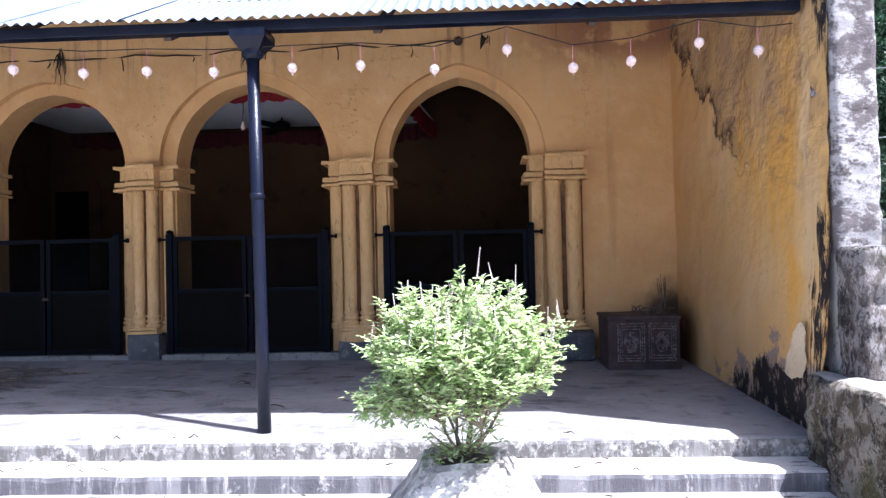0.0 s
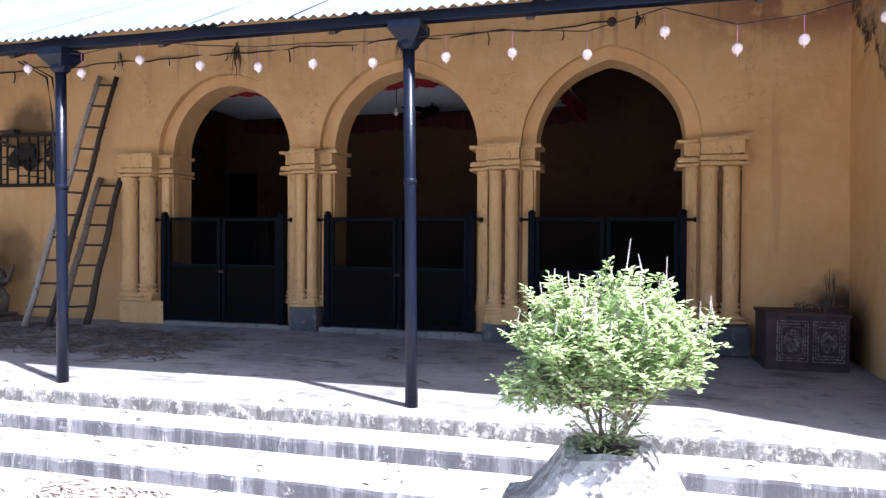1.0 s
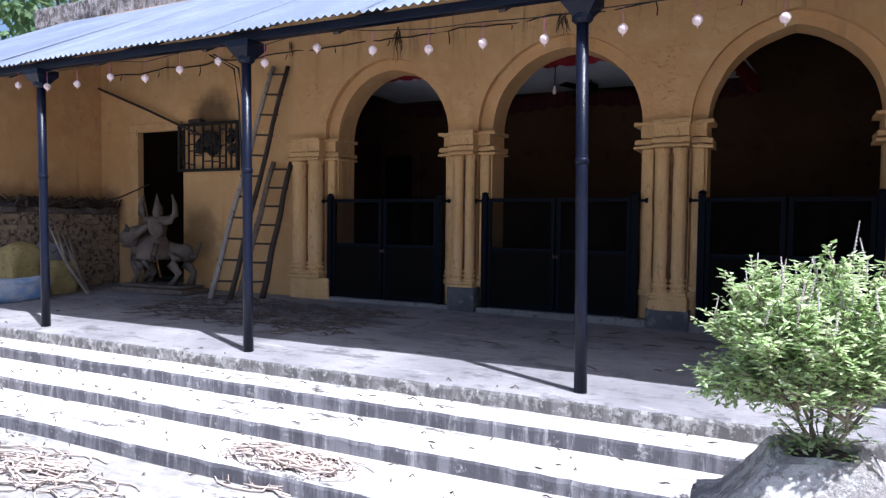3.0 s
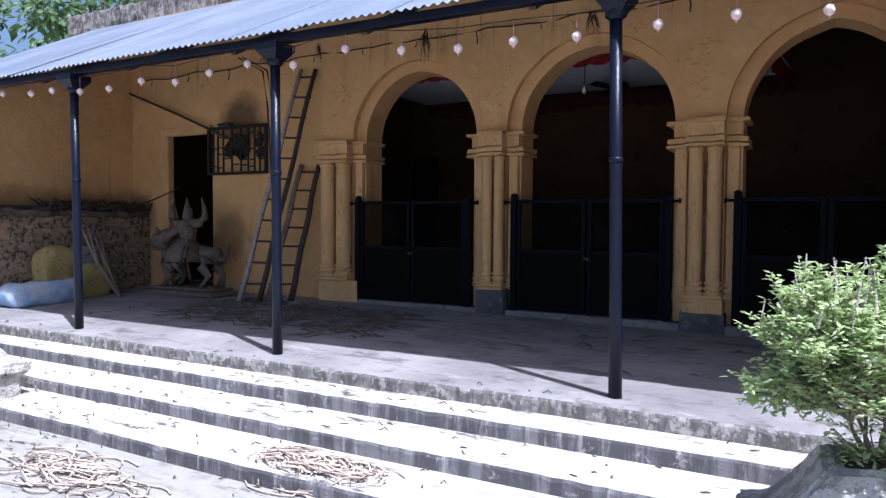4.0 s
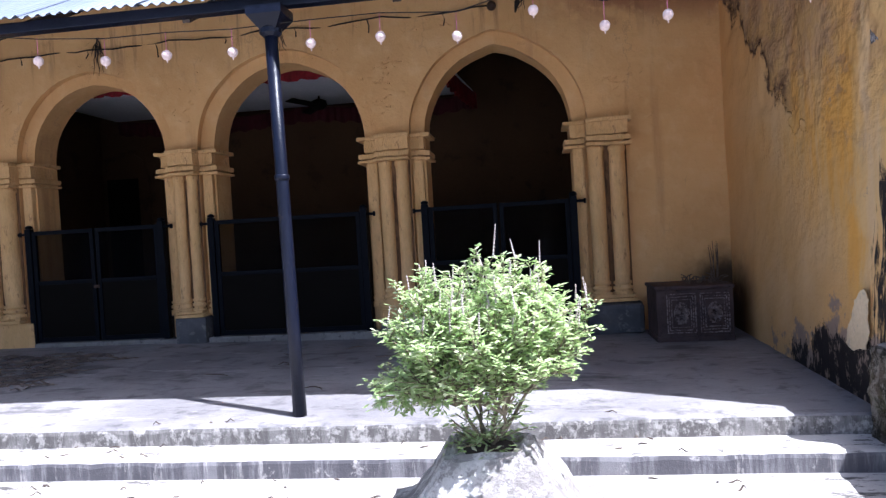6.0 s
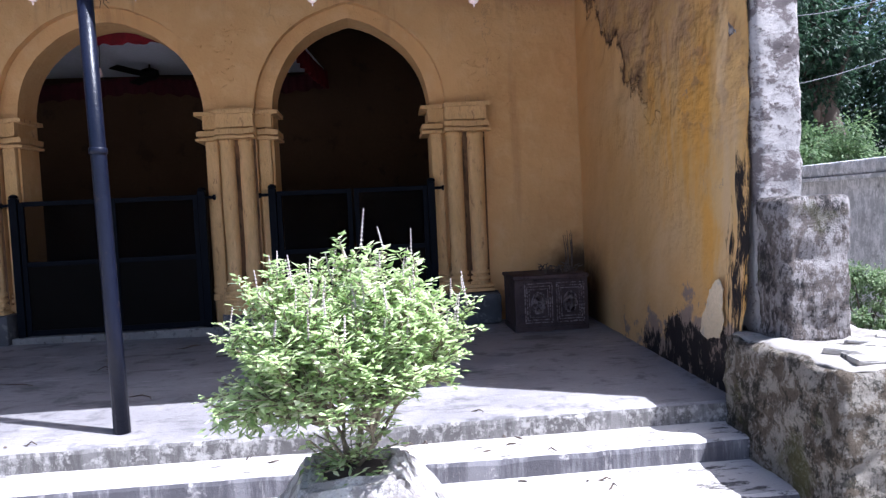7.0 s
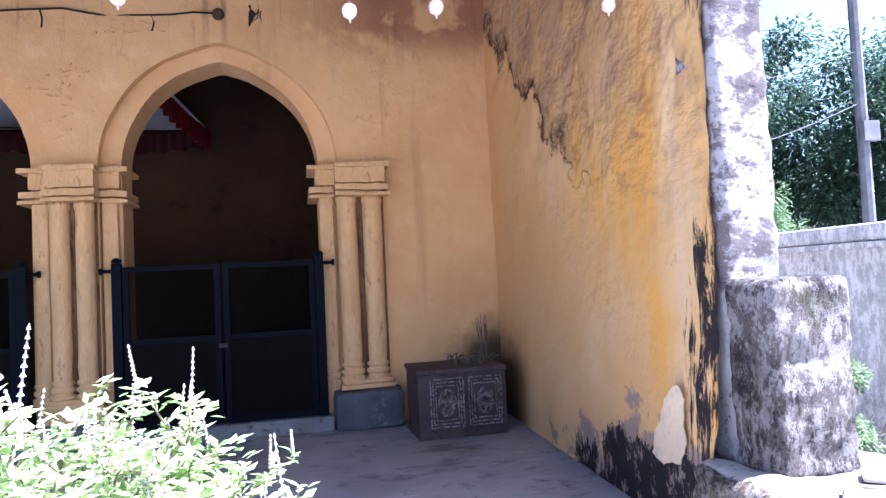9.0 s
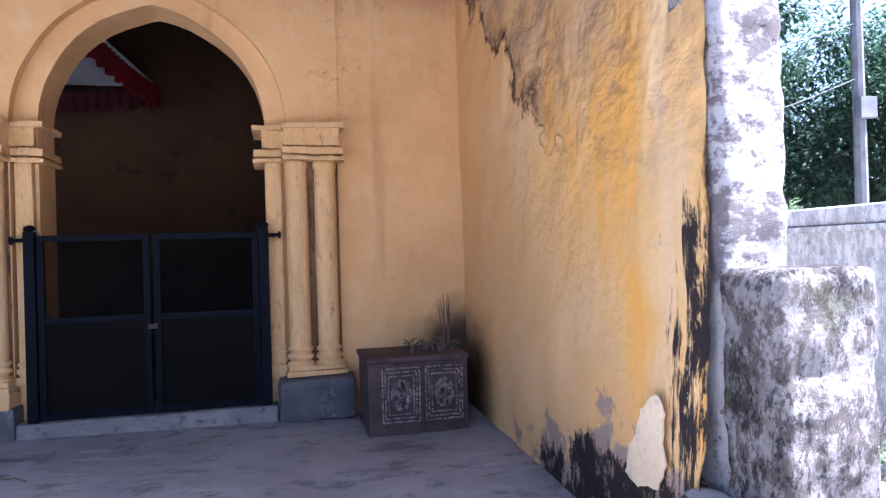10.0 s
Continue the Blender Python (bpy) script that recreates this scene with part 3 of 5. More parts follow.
# left end wall with a lower brick part in front
tagged(part("wall_left", left_end(), OCHRE), "ochre plastered wall closing the veranda", "wall", kind="structure")

# veranda floor and steps
EDGE = ((-3.23, 0.0), (-3.50, -0.115), (-3.92, -0.23), (-4.38, -0.34))
GROUND_Z = -0.45


def lift(x, y):
    """The veranda floor falls from the facade to its edge, more so away from the end wall."""
    return max(0.0, min(0.075, 0.016 * (-1.6 - x))) * max(0.0, min(1.15, (y + 3.11) / 2.95))


def worn_slab(x0, x1, y0, y1, z0, z1, rise=False):
    """A long slab whose front edge is rounded and chipped."""
    bm = bmesh.new()
    n = int((x1 - x0) / 0.06)
    rows = []
    for i in range(n + 1):
        x = x0 + (x1 - x0) * i / n
        c = 0.018 + 0.012 * max(0, noise.noise(Vector((x * 3.0, y0 * 7, 1)))) + 0.02 * max(0, noise.noise(Vector((x * 9.0, y0 * 5, 4))))
        w = 0.012 * noise.noise(Vector((x * 1.1, y0, 2)))
        rows.append([bm.verts.new(p) for p in ((x, y1, z1 + (lift(x, y1) if rise else 0)), (x, y0 + 0.12, z1 + 0.004 * noise.noise(Vector((x * 2, y0, 0)))), (x, y0 + w + c, z1 - 0.003), (x, y0 + w + c * 0.3, z1 - c * 0.6), (x, y0 + w, z1 - c * 1.5), (x, y0 + w, z0))])
    for a, b in zip(rows, rows[1:]):
        for k in range(5):
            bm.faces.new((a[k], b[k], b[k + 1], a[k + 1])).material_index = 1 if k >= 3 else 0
    return bm


def stair(name, *dims, top, label, cat, rise=False):
    me = mesh_of(worn_slab(*dims, rise), name)
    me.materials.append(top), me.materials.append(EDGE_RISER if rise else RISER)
    return tagged(new(name, me), label, cat, kind="structure")


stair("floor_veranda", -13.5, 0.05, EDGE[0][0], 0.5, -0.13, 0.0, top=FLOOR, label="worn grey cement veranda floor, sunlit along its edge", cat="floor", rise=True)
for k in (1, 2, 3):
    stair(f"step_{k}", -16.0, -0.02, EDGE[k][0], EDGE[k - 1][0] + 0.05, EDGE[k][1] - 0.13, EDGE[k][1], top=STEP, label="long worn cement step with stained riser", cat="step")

bm = bmesh.new()
bmesh.ops.create_grid(bm, x_segments=60, y_segments=60, size=1500)
for v in bm.verts:
    v.co.z = GROUND_Z
tagged(part("ground", bm, GROUND), "pale dusty cement and earth yard", "ground", kind="structure")

# ---- piers of the arcade ----
def pier(name_label, front, left, right, foot=0.31):
    """A pier: a pair of engaged columns in front, a set-back flat order on each side that has an arch, capitals and a foot."""
    x0, x1 = front
    p = empty("pier", name_label, "pier", "piers of the arcade", ((x0 + x1) / 2, 0, 0))
    off = Vector((-(x0 + x1) / 2, 0, 0))

    def put(name, bm, m, smooth=False, label=""):
        bmesh.ops.translate(bm, verts=bm.verts[:], vec=off)
        return part(name, bm, m, p, label, smooth)

    xs, xe = x0 - (RING if left else 0), x1 + (RING if right else 0)
    w = x1 - x0
    r = w / 4.95
    # capital: stepped mouldings with undercut joints, the sides set back
    for (a, b, yf) in ((x0, x1, -0.165), *(((xs, x0, -0.02),) if left else ()), *(((x1, xe, -0.02),) if right else ())):
        bm = bmesh.new()
        back = 0.40 if yf > -0.1 else 0.005
        el, er = (0.012 if a > xs + 0.01 or not left else 0.04), (0.012 if b < xe - 0.01 or not right else 0.04)
        rings = []
        for z0, z1, g in ((1.892, 1.918, 0.026), (1.921, 1.935, -0.04), (1.938, 1.985, 0.018), (1.988, 2.0, -0.04), (2.004, 2.05, 0.0), (2.06, 2.128, 0.0), (2.132, 2.166, 0.026), (2.168, 2.178, -0.035)):
            xa = a - (el if g > 0 else 0) - (g if a == xs else 0)
            xb = b + (er if g > 0 else 0) + (g if b == xe else 0)
            for z in (z0, z1):
                outline = [(xa + (xb - xa) * i / 20, yf - g) for i in range(21)] + [(xb, back), (xa, back)]
                rings.append([bm.verts.new((px, py, z + 0.006 * noise.noise(Vector((px * 9, z * 3, yf))))) for px, py in outline])
        for r0, r1 in zip(rings, rings[1:]):
            for i in range(len(r0)):
                bm.faces.new((r0[i], r0[(i + 1) % len(r0)], r1[(i + 1) % len(r0)], r1[i]))
        bm.faces.new(rings[0][::-1]), bm.faces.new(rings[-1])
        put("capital", noisy(noisy(bm, 0.008, 9.0), 0.005, 34.0), COLUMN)
    # shafts on ringed bases
    f = foot
    prof = [(1.2, f - 0.01), (1.28, f + 0.02), (1.28, f + 0.045), (1.0, f + 0.052), (1.0, f + 0.065), (1.24, f + 0.075), (1.24, f + 0.10), (0.97, f + 0.108), (0.97, f + 0.122), (1.16, f + 0.13), (1.16, f + 0.152), (0.95, f + 0.162), (0.99, f + 0.25)]
    prof += [(1.0 - 0.02 * abs(z - 1.2), z) for z in (0.75, 0.95, 1.15, 1.35, 1.55, 1.75)] + [(0.97, 1.83), (1.1, 1.85), (1.1, 1.875), (1.0, 1.895)]
    for cx in (x0 + r * 1.08, x1 - r * 1.28):
        put("column", noisy(turned(bmesh.new(), cx, -0.06, [(r * a, z) for a, z in prof], 18, 0, 0.02), 0.006, 7.0), COLUMN, True)
    put("backing", boxed(x0 + 0.01, x1 - 0.002, -0.04, -0.032, f, 1.9), GROOVE_BROWN, label="dark brown plaster between the shafts")
    for side_on, a, b in ((left, xs, x0), (right, x1, xe)):
        if side_on:
            c, q = (a + b) / 2, RING / 2 - 0.018
            bm = noisy(boxed(c - q, c + q, -0.008, 0.40, 0.10, 1.90, 0.025), 0.006, 6, 3)
            put("side_shaft", bm, COLUMN)
            bm = bmesh.new()
            for z0, z1, g in ((f - 0.03, f + 0.03, 0.014), (f + 0.05, f + 0.085, 0.010), (f + 0.105, f + 0.13, 0.006)):
                box(bm, c - q - g, c + q + g, -0.008 - g, 0.10, z0, z1, 0.006)
            put("side_foot", noisy(bm, 0.004, 9), COLUMN)
    # foot
    bm = bmesh.new()
    box(bm, x0 - 0.02, x1 + 0.02, -0.185, -0.035, f - 0.05, f - 0.012, 0.01, 0.004)
    box(bm, x0 - 0.005, x1 + 0.005, -0.165, -0.035, f - 0.01, f + 0.025, 0.01, 0.004)
    put("foot_moulding", noisy(bm, 0.007, 6), COLUMN)
    return p, put


pA, put = pier("ochre plastered pier with paired columns beside ladders", (-8.25, -7.755), False, True, 0.40)
put("plinth_block", noisy(boxed(-8.25, -7.62, -0.13, -0.032, 0.0, 0.35, 0.012), 0.006, 5, 2), COLUMN)
pB, put = pier("slim ochre pier with paired columns on grey base", (-5.865, -5.575), True, True, 0.385)
put("plinth_block", noisy(boxed(-5.88, -5.53, -0.195, 0.02, 0.0, 0.336, 0.012), 0.006, 5, 2), BLOCK, label="grey cement plinth block")
pC, put = pier("ochre pier with paired columns, chipped foot", (-3.555, -3.215), True, True, 0.385)
put("plinth_block", noisy(boxed(-3.58, -3.19, -0.185, 0.02, 0.225, 0.336, 0.012), 0.016, 6, 5), COLUMN)
put("base_block", noisy(boxed(-3.60, -3.17, -0.175, 0.02, 0.0, 0.235, 0.012), 0.012, 5, 3), BLOCK, label="grey cement under broken plaster")
pD, put = pier("ochre end pier with paired columns on dark block", (-1.385, -0.985), True, False, 0.36)
put("plinth_block", noisy(noisy(boxed(-1.46, -0.91, -0.27, 0.02, 0.0, 0.305, 0.05), 0.02, 5, 6), 0.006, 20), BLOCK, label="rough dark cement block")

# sills between the piers
for a, b in ((-7.60, -5.88), (-5.52, -3.60), (-3.17, -1.47)):
    bm = boxed(a, b, -0.16, 0.45, 0.0, 0.115, 0.012)
    bmesh.ops.subdivide_edges(bm, edges=[e for e in bm.edges if e.calc_length() > 1], cuts=12)
    tagged(part("sill", noisy(bm, 0.008, 5), SILL), "low worn cement sill under an arch", "sill", kind="structure")


# ---- crust and dead roots on the facade ----
rr = random.Random(61)
bm = bmesh.new()
for cx, cz, sx, sz, n in ((-3.45, 2.78, 0.17, 0.26, 30), (-5.72, 2.72, 0.14, 0.20, 12), (-7.95, 2.85, 0.16, 0.22, 12), (-1.12, 2.55, 0.12, 0.10, 9), (-2.9, 3.28, 0.3, 0.06, 8)):
    for _ in range(n):
        x, z = rr.gauss(cx, sx * 0.6), rr.gauss(cz, sz * 0.6)
        w, h = rr.uniform(0.015, 0.05), rr.uniform(0.006, 0.016)
        tilt = rr.uniform(-0.5, 0.5)
        ring = [bm.verts.new((x + w * math.cos(a) * rr.uniform(0.7, 1.2), -0.028, z + h * math.sin(a) * rr.uniform(0.7, 1.3) + tilt * w * math.cos(a))) for a in [k * math.pi / 4 for k in range(8)]]
        top = [bm.verts.new(v.co.lerp(Vector((x, -0.028, z)), 0.3) + Vector((0, -rr.uniform(0.006, 0.014), 0.002))) for v in ring]
        for k in range(8):
            bm.faces.new((ring[k], ring[(k + 1) % 8], top[(k + 1) % 8], top[k]))
        bm.faces.new(top)
tagged(part("plaster_crust", bm, OCHRE), "raised crusts of old ochre plaster", "plaster", kind="stuff")
for cx, cz, drop, n in ((-6.66, 3.50, 0.34, 13), (-4.58, 3.42, 0.24, 10), (-8.33, 3.50, 0.22, 6), (-9.3, 3.45, 0.12, 4), (-1.92, 3.48, 0.14, 3)):
    g = empty("dead_roots", "thin dead roots hanging on the plaster wall", "roots", "roots on the facade", (cx, -0.034, cz))
    for k in range(n):
        x = rr.uniform(-0.09, 0.09)
        l = drop * rr.uniform(0.4, 1.0)
        z = -rr.uniform(0, 0.3) * drop
        pts = [(x * 0.4, 0, z)] + [(x * (0.4 + 0.6 * q) + rr.uniform(-0.02, 0.02), -rr.uniform(0.002, 0.012), z - l * q) for q in (0.25, 0.5, 0.75, 1.0)]
        part("root", tube(bmesh.new(), pts, [0.006, 0.005, 0.0045, 0.0035, 0.002], 5), WOOD_DARK, g)


# ---- gates ----
def gate(x0, x1):
    g = empty("metal_gate", "closed dark double-leaf metal gate in an arch", "gate", "gates in the arches", ((x0 + x1) / 2, -0.085, 0.112))
    h, w = 1.30, x1 - x0
    for s in (-1, 1):
        x = s * (w / 2 - 0.03)
        bm = boxed(x - 0.035, x + 0.035, -0.035, 0.035, 0.0, h, 0.006)
        post = part("gate_post", bm, GATE, g)
        bm = turned(bmesh.new(), x, 0, [(0.02, h), (0.042, h + 0.006), (0.036, h + 0.03), (0.01, h + 0.042)], 10)
        part("cap", bm, GATE, post)
        bm = tube(bmesh.new(), [(x, -0.005, h - 0.06), (x + s * 0.12, 0.0, h - 0.06)], 0.014, 8)
        tube(bm, [(x + s * 0.105, 0.0, h - 0.06), (x + s * 0.125, 0.0, h - 0.06)], 0.026, 8)
        part("hinge_pin", bm, GATE, post)
        a, b = (-(w / 2 - 0.07), -0.012) if s < 0 else (0.012, w / 2 - 0.07)
        bm = bmesh.new()
        for p in ((a, a + 0.045, 0.0, h - 0.03), (b - 0.045, b, 0.0, h - 0.03)):
            box(bm, p[0], p[1], -0.018, 0.018, p[2] + 0.01, p[3], 0.004)
        for z, t in ((0.01, 0.05), (0.66, 0.045), (h - 0.075, 0.045)):
            box(bm, a + 0.045, b - 0.045, -0.016, 0.016, z, z + t, 0.004)
        leaf = part("leaf", bm, GATE, g)
        part("mesh_panel", boxed(a + 0.04, b - 0.04, -0.003, 0.003, 0.70, h - 0.07), SCREEN, leaf, "fine dark wire mesh")
        # solid black stands for mesh with the unlit hall behind
        part("lower_panel", boxed(a + 0.04, b - 0.04, -0.003, 0.003, 0.055, 0.665), DARK, leaf, "black panel for the dark hall behind the mesh")
    part("latch", boxed(-0.03, 0.035, -0.034, -0.018, 0.60, 0.635, 0.004), RUST, g)


for x0, x1, *_ in ARCHES:
    gate(x0 - 0.055, x1 + 0.0)


# ---- canopy, fan and cord inside the hall ----
can = empty("cloth_canopy", "white cloth ceiling canopy with red frilled border", "canopy", at=(-4.8, 1.8, 3.05))
bm = bmesh.new()
L, R = -3.6, 2.1
nx, ny = 24, 12
g = [[bm.verts.new((L + (R - 0.24 * (1 - j / ny) - L) * i / nx, -1.25 + 2.45 * j / ny, 0.10 - 0.10 * math.sin(math.pi * i / nx) * math.sin(math.pi * j / ny))) for i in range(nx + 1)] for j in range(ny + 1)]
for a, b in zip(g, g[1:]):
    for i in range(nx):
        bm.faces.new((a[i], a[i + 1], b[i + 1], b[i]))
part("cloth", bm, CLOTH, can, smooth=True)


def frill(p, q, drop, name, cloth=RED, label="red frilled cloth border", sag=0.05):
    bm = bmesh.new()
    p, q = Vector(p), Vector(q)
    n = int((q - p).length / 0.035)
    side_v = (q - p).normalized().cross(Vector((0, 0, 1)))
    prev = None
    for i in range(n + 1):
        c = p.lerp(q, i / n) + side_v * 0.018 * math.sin(i * 1.9)
        d = drop * (1 + 0.08 * math.sin(i * 0.9))
        cur = [bm.verts.new(c + Vector((0, 0, 0.1 - sag * math.sin(math.pi * i / n)))), bm.verts.new(c + side_v * 0.012 * math.sin(i * 1.9 + 1) + Vector((0, 0, 0.1 - sag * math.sin(math.pi * i / n) - d)))]
        if prev:
            bm.faces.new((prev[0], cur[0], cur[1], prev[1]))
        prev = cur
    part(name, bm, cloth, can, label, True)


frill((L, -1.25, 0), (R - 0.24, -1.25, 0), 0.14, "frill")
frill((R - 0.24, -1.25, 0), (R, 1.2, 0), 0.24, "frill")
frill((R, 1.2, 0), (L * 0.12, 1.2, 0), 0.22, "frill", RED_SHADED, "red cloth border, darkened for shade", 0.09)
frill((L * 0.12, 1.2, 0), (L, 1.2, 0), 0.22, "frill", RED_SHADED, "red cloth border, darkened for shade", 0.09)

fan = empty("ceiling_fan", "dark ceiling fan hanging in the hall, at rest", "fan", at=(-4.75, 1.9, 2.93))
part("motor", turned(bmesh.new(), 0, 0, [(0.03, 0.09), (0.10, 0.06), (0.11, 0.0), (0.06, -0.05), (0.01, -0.06)], 14), DARK, fan, smooth=True)
part("rod", tube(bmesh.new(), [(0, 0, 0.08), (0, 0, 0.35)], 0.012), DARK, fan)
for k in range(3):
    bm = boxed(0.08, 0.58, -0.065, 0.065, -0.006, 0.004, 0.002)
    bmesh.ops.rotate(bm, verts=bm.verts[:], cent=(0, 0, 0), matrix=Euler((0.2, 0, k * 2.094 + 0.1)).to_matrix())
    part("blade", bm, DARK, fan)
cord = empty("hanging_socket", "small white bulb holder on a cord", "bulb holder", at=(-4.9, 0.75, 2.72))
part("cord", tube(bmesh.new(), [(0, 0, 0.06), (0.01, 0, 0.42), (0.01, 0, 1.59)], 0.006), CABLE, cord)
part("bulb", turned(bmesh.new(), 0, 0, [(0.012, 0.06), (0.016, 0.03), (0.028, 0.0), (0.026, -0.025), (0.005, -0.04)], 10), BULB, cord, smooth=True)

# ---- veranda roof ----
roof = empty("veranda_roof", "sunlit corrugated zinc lean-to roof with iron beam", "roof", at=(0, 0, 0))
RX0, RX1, RY0, RZ0, RY1, RZ1 = -13.2, -0.06, -3.16, 2.63, 0.11, 4.34


def sheet(x0, x1, lift):
    bm = bmesh.new()
    n = int((x1 - x0) / 0.0125)
    rows = []
    js = (0, 0.33, 0.66, 1.0)
    skew = random.uniform(-0.025, 0.025)
    for i in range(n + 1):
        x = x0 + (x1 - x0) * i / n
        c = 0.011 * math.sin(2 * math.pi * x / 0.075) + lift
        rows.append([bm.verts.new((x, RY0 + skew + (RY1 - RY0 - skew) * t, RZ0 + (RZ1 - RZ0) * t + c + 0.012 * noise.noise(Vector((x * 0.7, t * 3, 3))))) for t in js])
    for a, b in zip(rows, rows[1:]):
        for k in range(3):
            bm.faces.new((a[k], a[k + 1], b[k + 1], b[k]))
    return bm


x, k = RX0, 0
while x < RX1 - 0.1:
    part("roof_sheet", sheet(x, min(x + 0.86, RX1), 0.004 * (k % 2)), ZINC, roof, smooth=True)
    x, k = x + 0.80, k + 1
part("eave_beam", boxed(RX0, -0.10, -3.06, -2.98, 2.575, 2.645, 0.006), STEEL, roof, "dark painted iron eave beam")
for t in (0.25, 0.5, 0.75):
    y, z = RY0 + (RY1 - RY0) * t, RZ0 + (RZ1 - RZ0) * t
    part("purlin", boxed(RX0, -0.1, y - 0.03, y + 0.03, z - 0.075, z - 0.018), WOOD_DARK, roof)
x = -12.4
while x < -0.4:
    bm = boxed(-0.025, 0.025, 0, math.hypot(RY1 - RY0 - 0.2, RZ1 - RZ0 - 0.1), -0.14, -0.08)
    bmesh.ops.rotate(bm, verts=bm.verts[:], cent=(0, 0, 0), matrix=Euler((math.atan2(RZ1 - RZ0, RY1 - RY0), 0, 0)).to_matrix())
    bmesh.ops.translate(bm, verts=bm.verts[:], vec=(x, RY0 + 0.12, RZ0 + 0.05))
    part("rafter", bm, WOOD_DARK, roof)
    x += 1.38


def roof_post(x, lean):
    p = empty("roof_post", "slender dark blue iron post carrying the roof", "post", "posts of the veranda", (x, -3.02, 0))
    bm = tube(bmesh.new(), [(0.0, 0, 0), (lean * 0.3, 0, 0.7), (lean * 0.55, 0, 1.4), (lean, 0, 2.46)], [0.044, 0.041, 0.040, 0.040], 14)
    part("shaft", bm, STEEL, p, smooth=True)
    part("collar", turned(bmesh.new(), lean * 0.6, 0, [(0.043, 1.5), (0.047, 1.505), (0.047, 1.53), (0.043, 1.535)], 14), STEEL, p, smooth=True)
    bm = bmesh.new()
    turned(bm, lean, 0, [(0.045, 2.40), (0.07, 2.42), (0.07, 2.45), (0.055, 2.46)], 14)
    turned(bm, lean, 0, [(0.075, 2.44), (0.16, 2.52), (0.16, 2.573)], 4, math.pi / 4)
    part("bracket", bm, STEEL, p)


for x, l in ((-3.51, -0.035), (-6.35, -0.02), (-9.02, -0.03), (-11.8, 0.0)):
    roof_post(x, l)


# ---- string of lanterns ----
def lantern(x, z):
    g = empty("string_lantern", "small round white lantern hanging on pink thread", "lantern", "lanterns along the eave", (x, -3.05, z))
    bm = bmesh.new()
    bmesh.ops.create_icosphere(bm, subdivisions=2, radius=0.032)
    part("globe", noisy(bm, 0.004, 40), BULB, g, smooth=True)
    part("thread", tube(bmesh.new(), [(0, 0, 0.03), (0.0, 0, 0.15)], 0.002, 5), PINK, g, "thin pink thread")
    part("tassel", tube(bmesh.new(), [(0, 0, -0.030), (0.002, 0.002, -0.048)], [0.006, 0.003], 5), BULB, g)


LANTERNS = ((-0.36, 2.34), (-0.72, 2.40), (-1.14, 2.30), (-1.50, 2.27), (-1.91, 2.40), (-2.37, 2.29), (-2.84, 2.33), (-3.28, 2.33), (-3.79, 2.32), (-4.23, 2.34), (-4.65, 2.34), (-5.12, 2.38), (-5.63, 2.45), (-6.15, 2.38), (-6.65, 2.44), (-7.10, 2.41), (-7.53, 2.37), (-7.99, 2.42), (-8.46, 2.39), (-8.91, 2.40), (-9.37, 2.45), (-9.74, 2.45), (-10.26, 2.49))
for x, z in LANTERNS:
    lantern(x, z)
string = empty("light_string", "thin dark cord strung along the eave", "cord")
spts = [(-0.15, -3.05, 2.50)] + [(x, -3.05, z + 0.145) for x, z in LANTERNS] + [(-11.8, -3.05, 2.56)]
part("cord", tube(bmesh.new(), spts, 0.0035, 5), CABLE, string)

wire = empty("wall_cable", "thin black cable slung along the facade", "cable", at=(0, 0, 0))
pts = [(-2.30 - 9.6 * i / 60, -0.05 - 0.03 * math.sin(i), 3.42 - 0.09 * i / 60 - 0.03 * abs(math.sin(i * 0.42)) + 0.008 * math.sin(i * 2.1)) for i in range(61)]
part("lead", tube(bmesh.new(), pts, 0.0075, 6), CABLE, wire, smooth=True)
for i in range(3, 60, 5):
    q = Vector(pts[i])
    l = random.uniform(0.06, 0.16)
    part("loose_end", tube(bmesh.new(), [q, q + Vector((0.02, -0.01, -l * 0.5)), q + Vector((random.uniform(-0.03, 0.03), -0.01, -l))], 0.007, 5), CABLE, wire)
bm = bmesh.new()
bmesh.ops.create_uvsphere(bm, u_segments=12, v_segments=8, radius=0.05)
bmesh.ops.translate(bm, verts=bm.verts[:], vec=(-2.27, -0.03, 3.42))
part("wall_rose", bm, RUST, wire, smooth=True)
bm = bmesh.new()
part("loose_end", tube(bm, [(-2.02, -0.03, 3.50), (-2.0, -0.03, 3.44), (-2.03, -0.02, 3.33)], [0.015, 0.03, 0.012], 6), CABLE, wire)
drop_wire = empty("drop_cable", "pair of black cables hanging beside a post", "cable")
for dx in (0, 0.05):
    part("lead", tube(bmesh.new(), [(-6.9 + dx, -2.9, 2.55), (-6.6 + dx, -2.92, 2.40), (-6.52 + dx, -2.95, 2.1), (-6.47 + dx, -2.96, 1.5), (-6.40, -2.975, 0.9)], 0.008, 6), CABLE, drop_wire, smooth=True)
bamboo = empty("slung_pole", "thin dark pole leaning across the wall", "pole")
part("cane", tube(bmesh.new(), [(-12.05, -0.12, 3.13), (-11.0, -0.1, 2.74), (-9.95, -0.08, 2.32)], 0.018, 8), WOOD_DARK, bamboo)


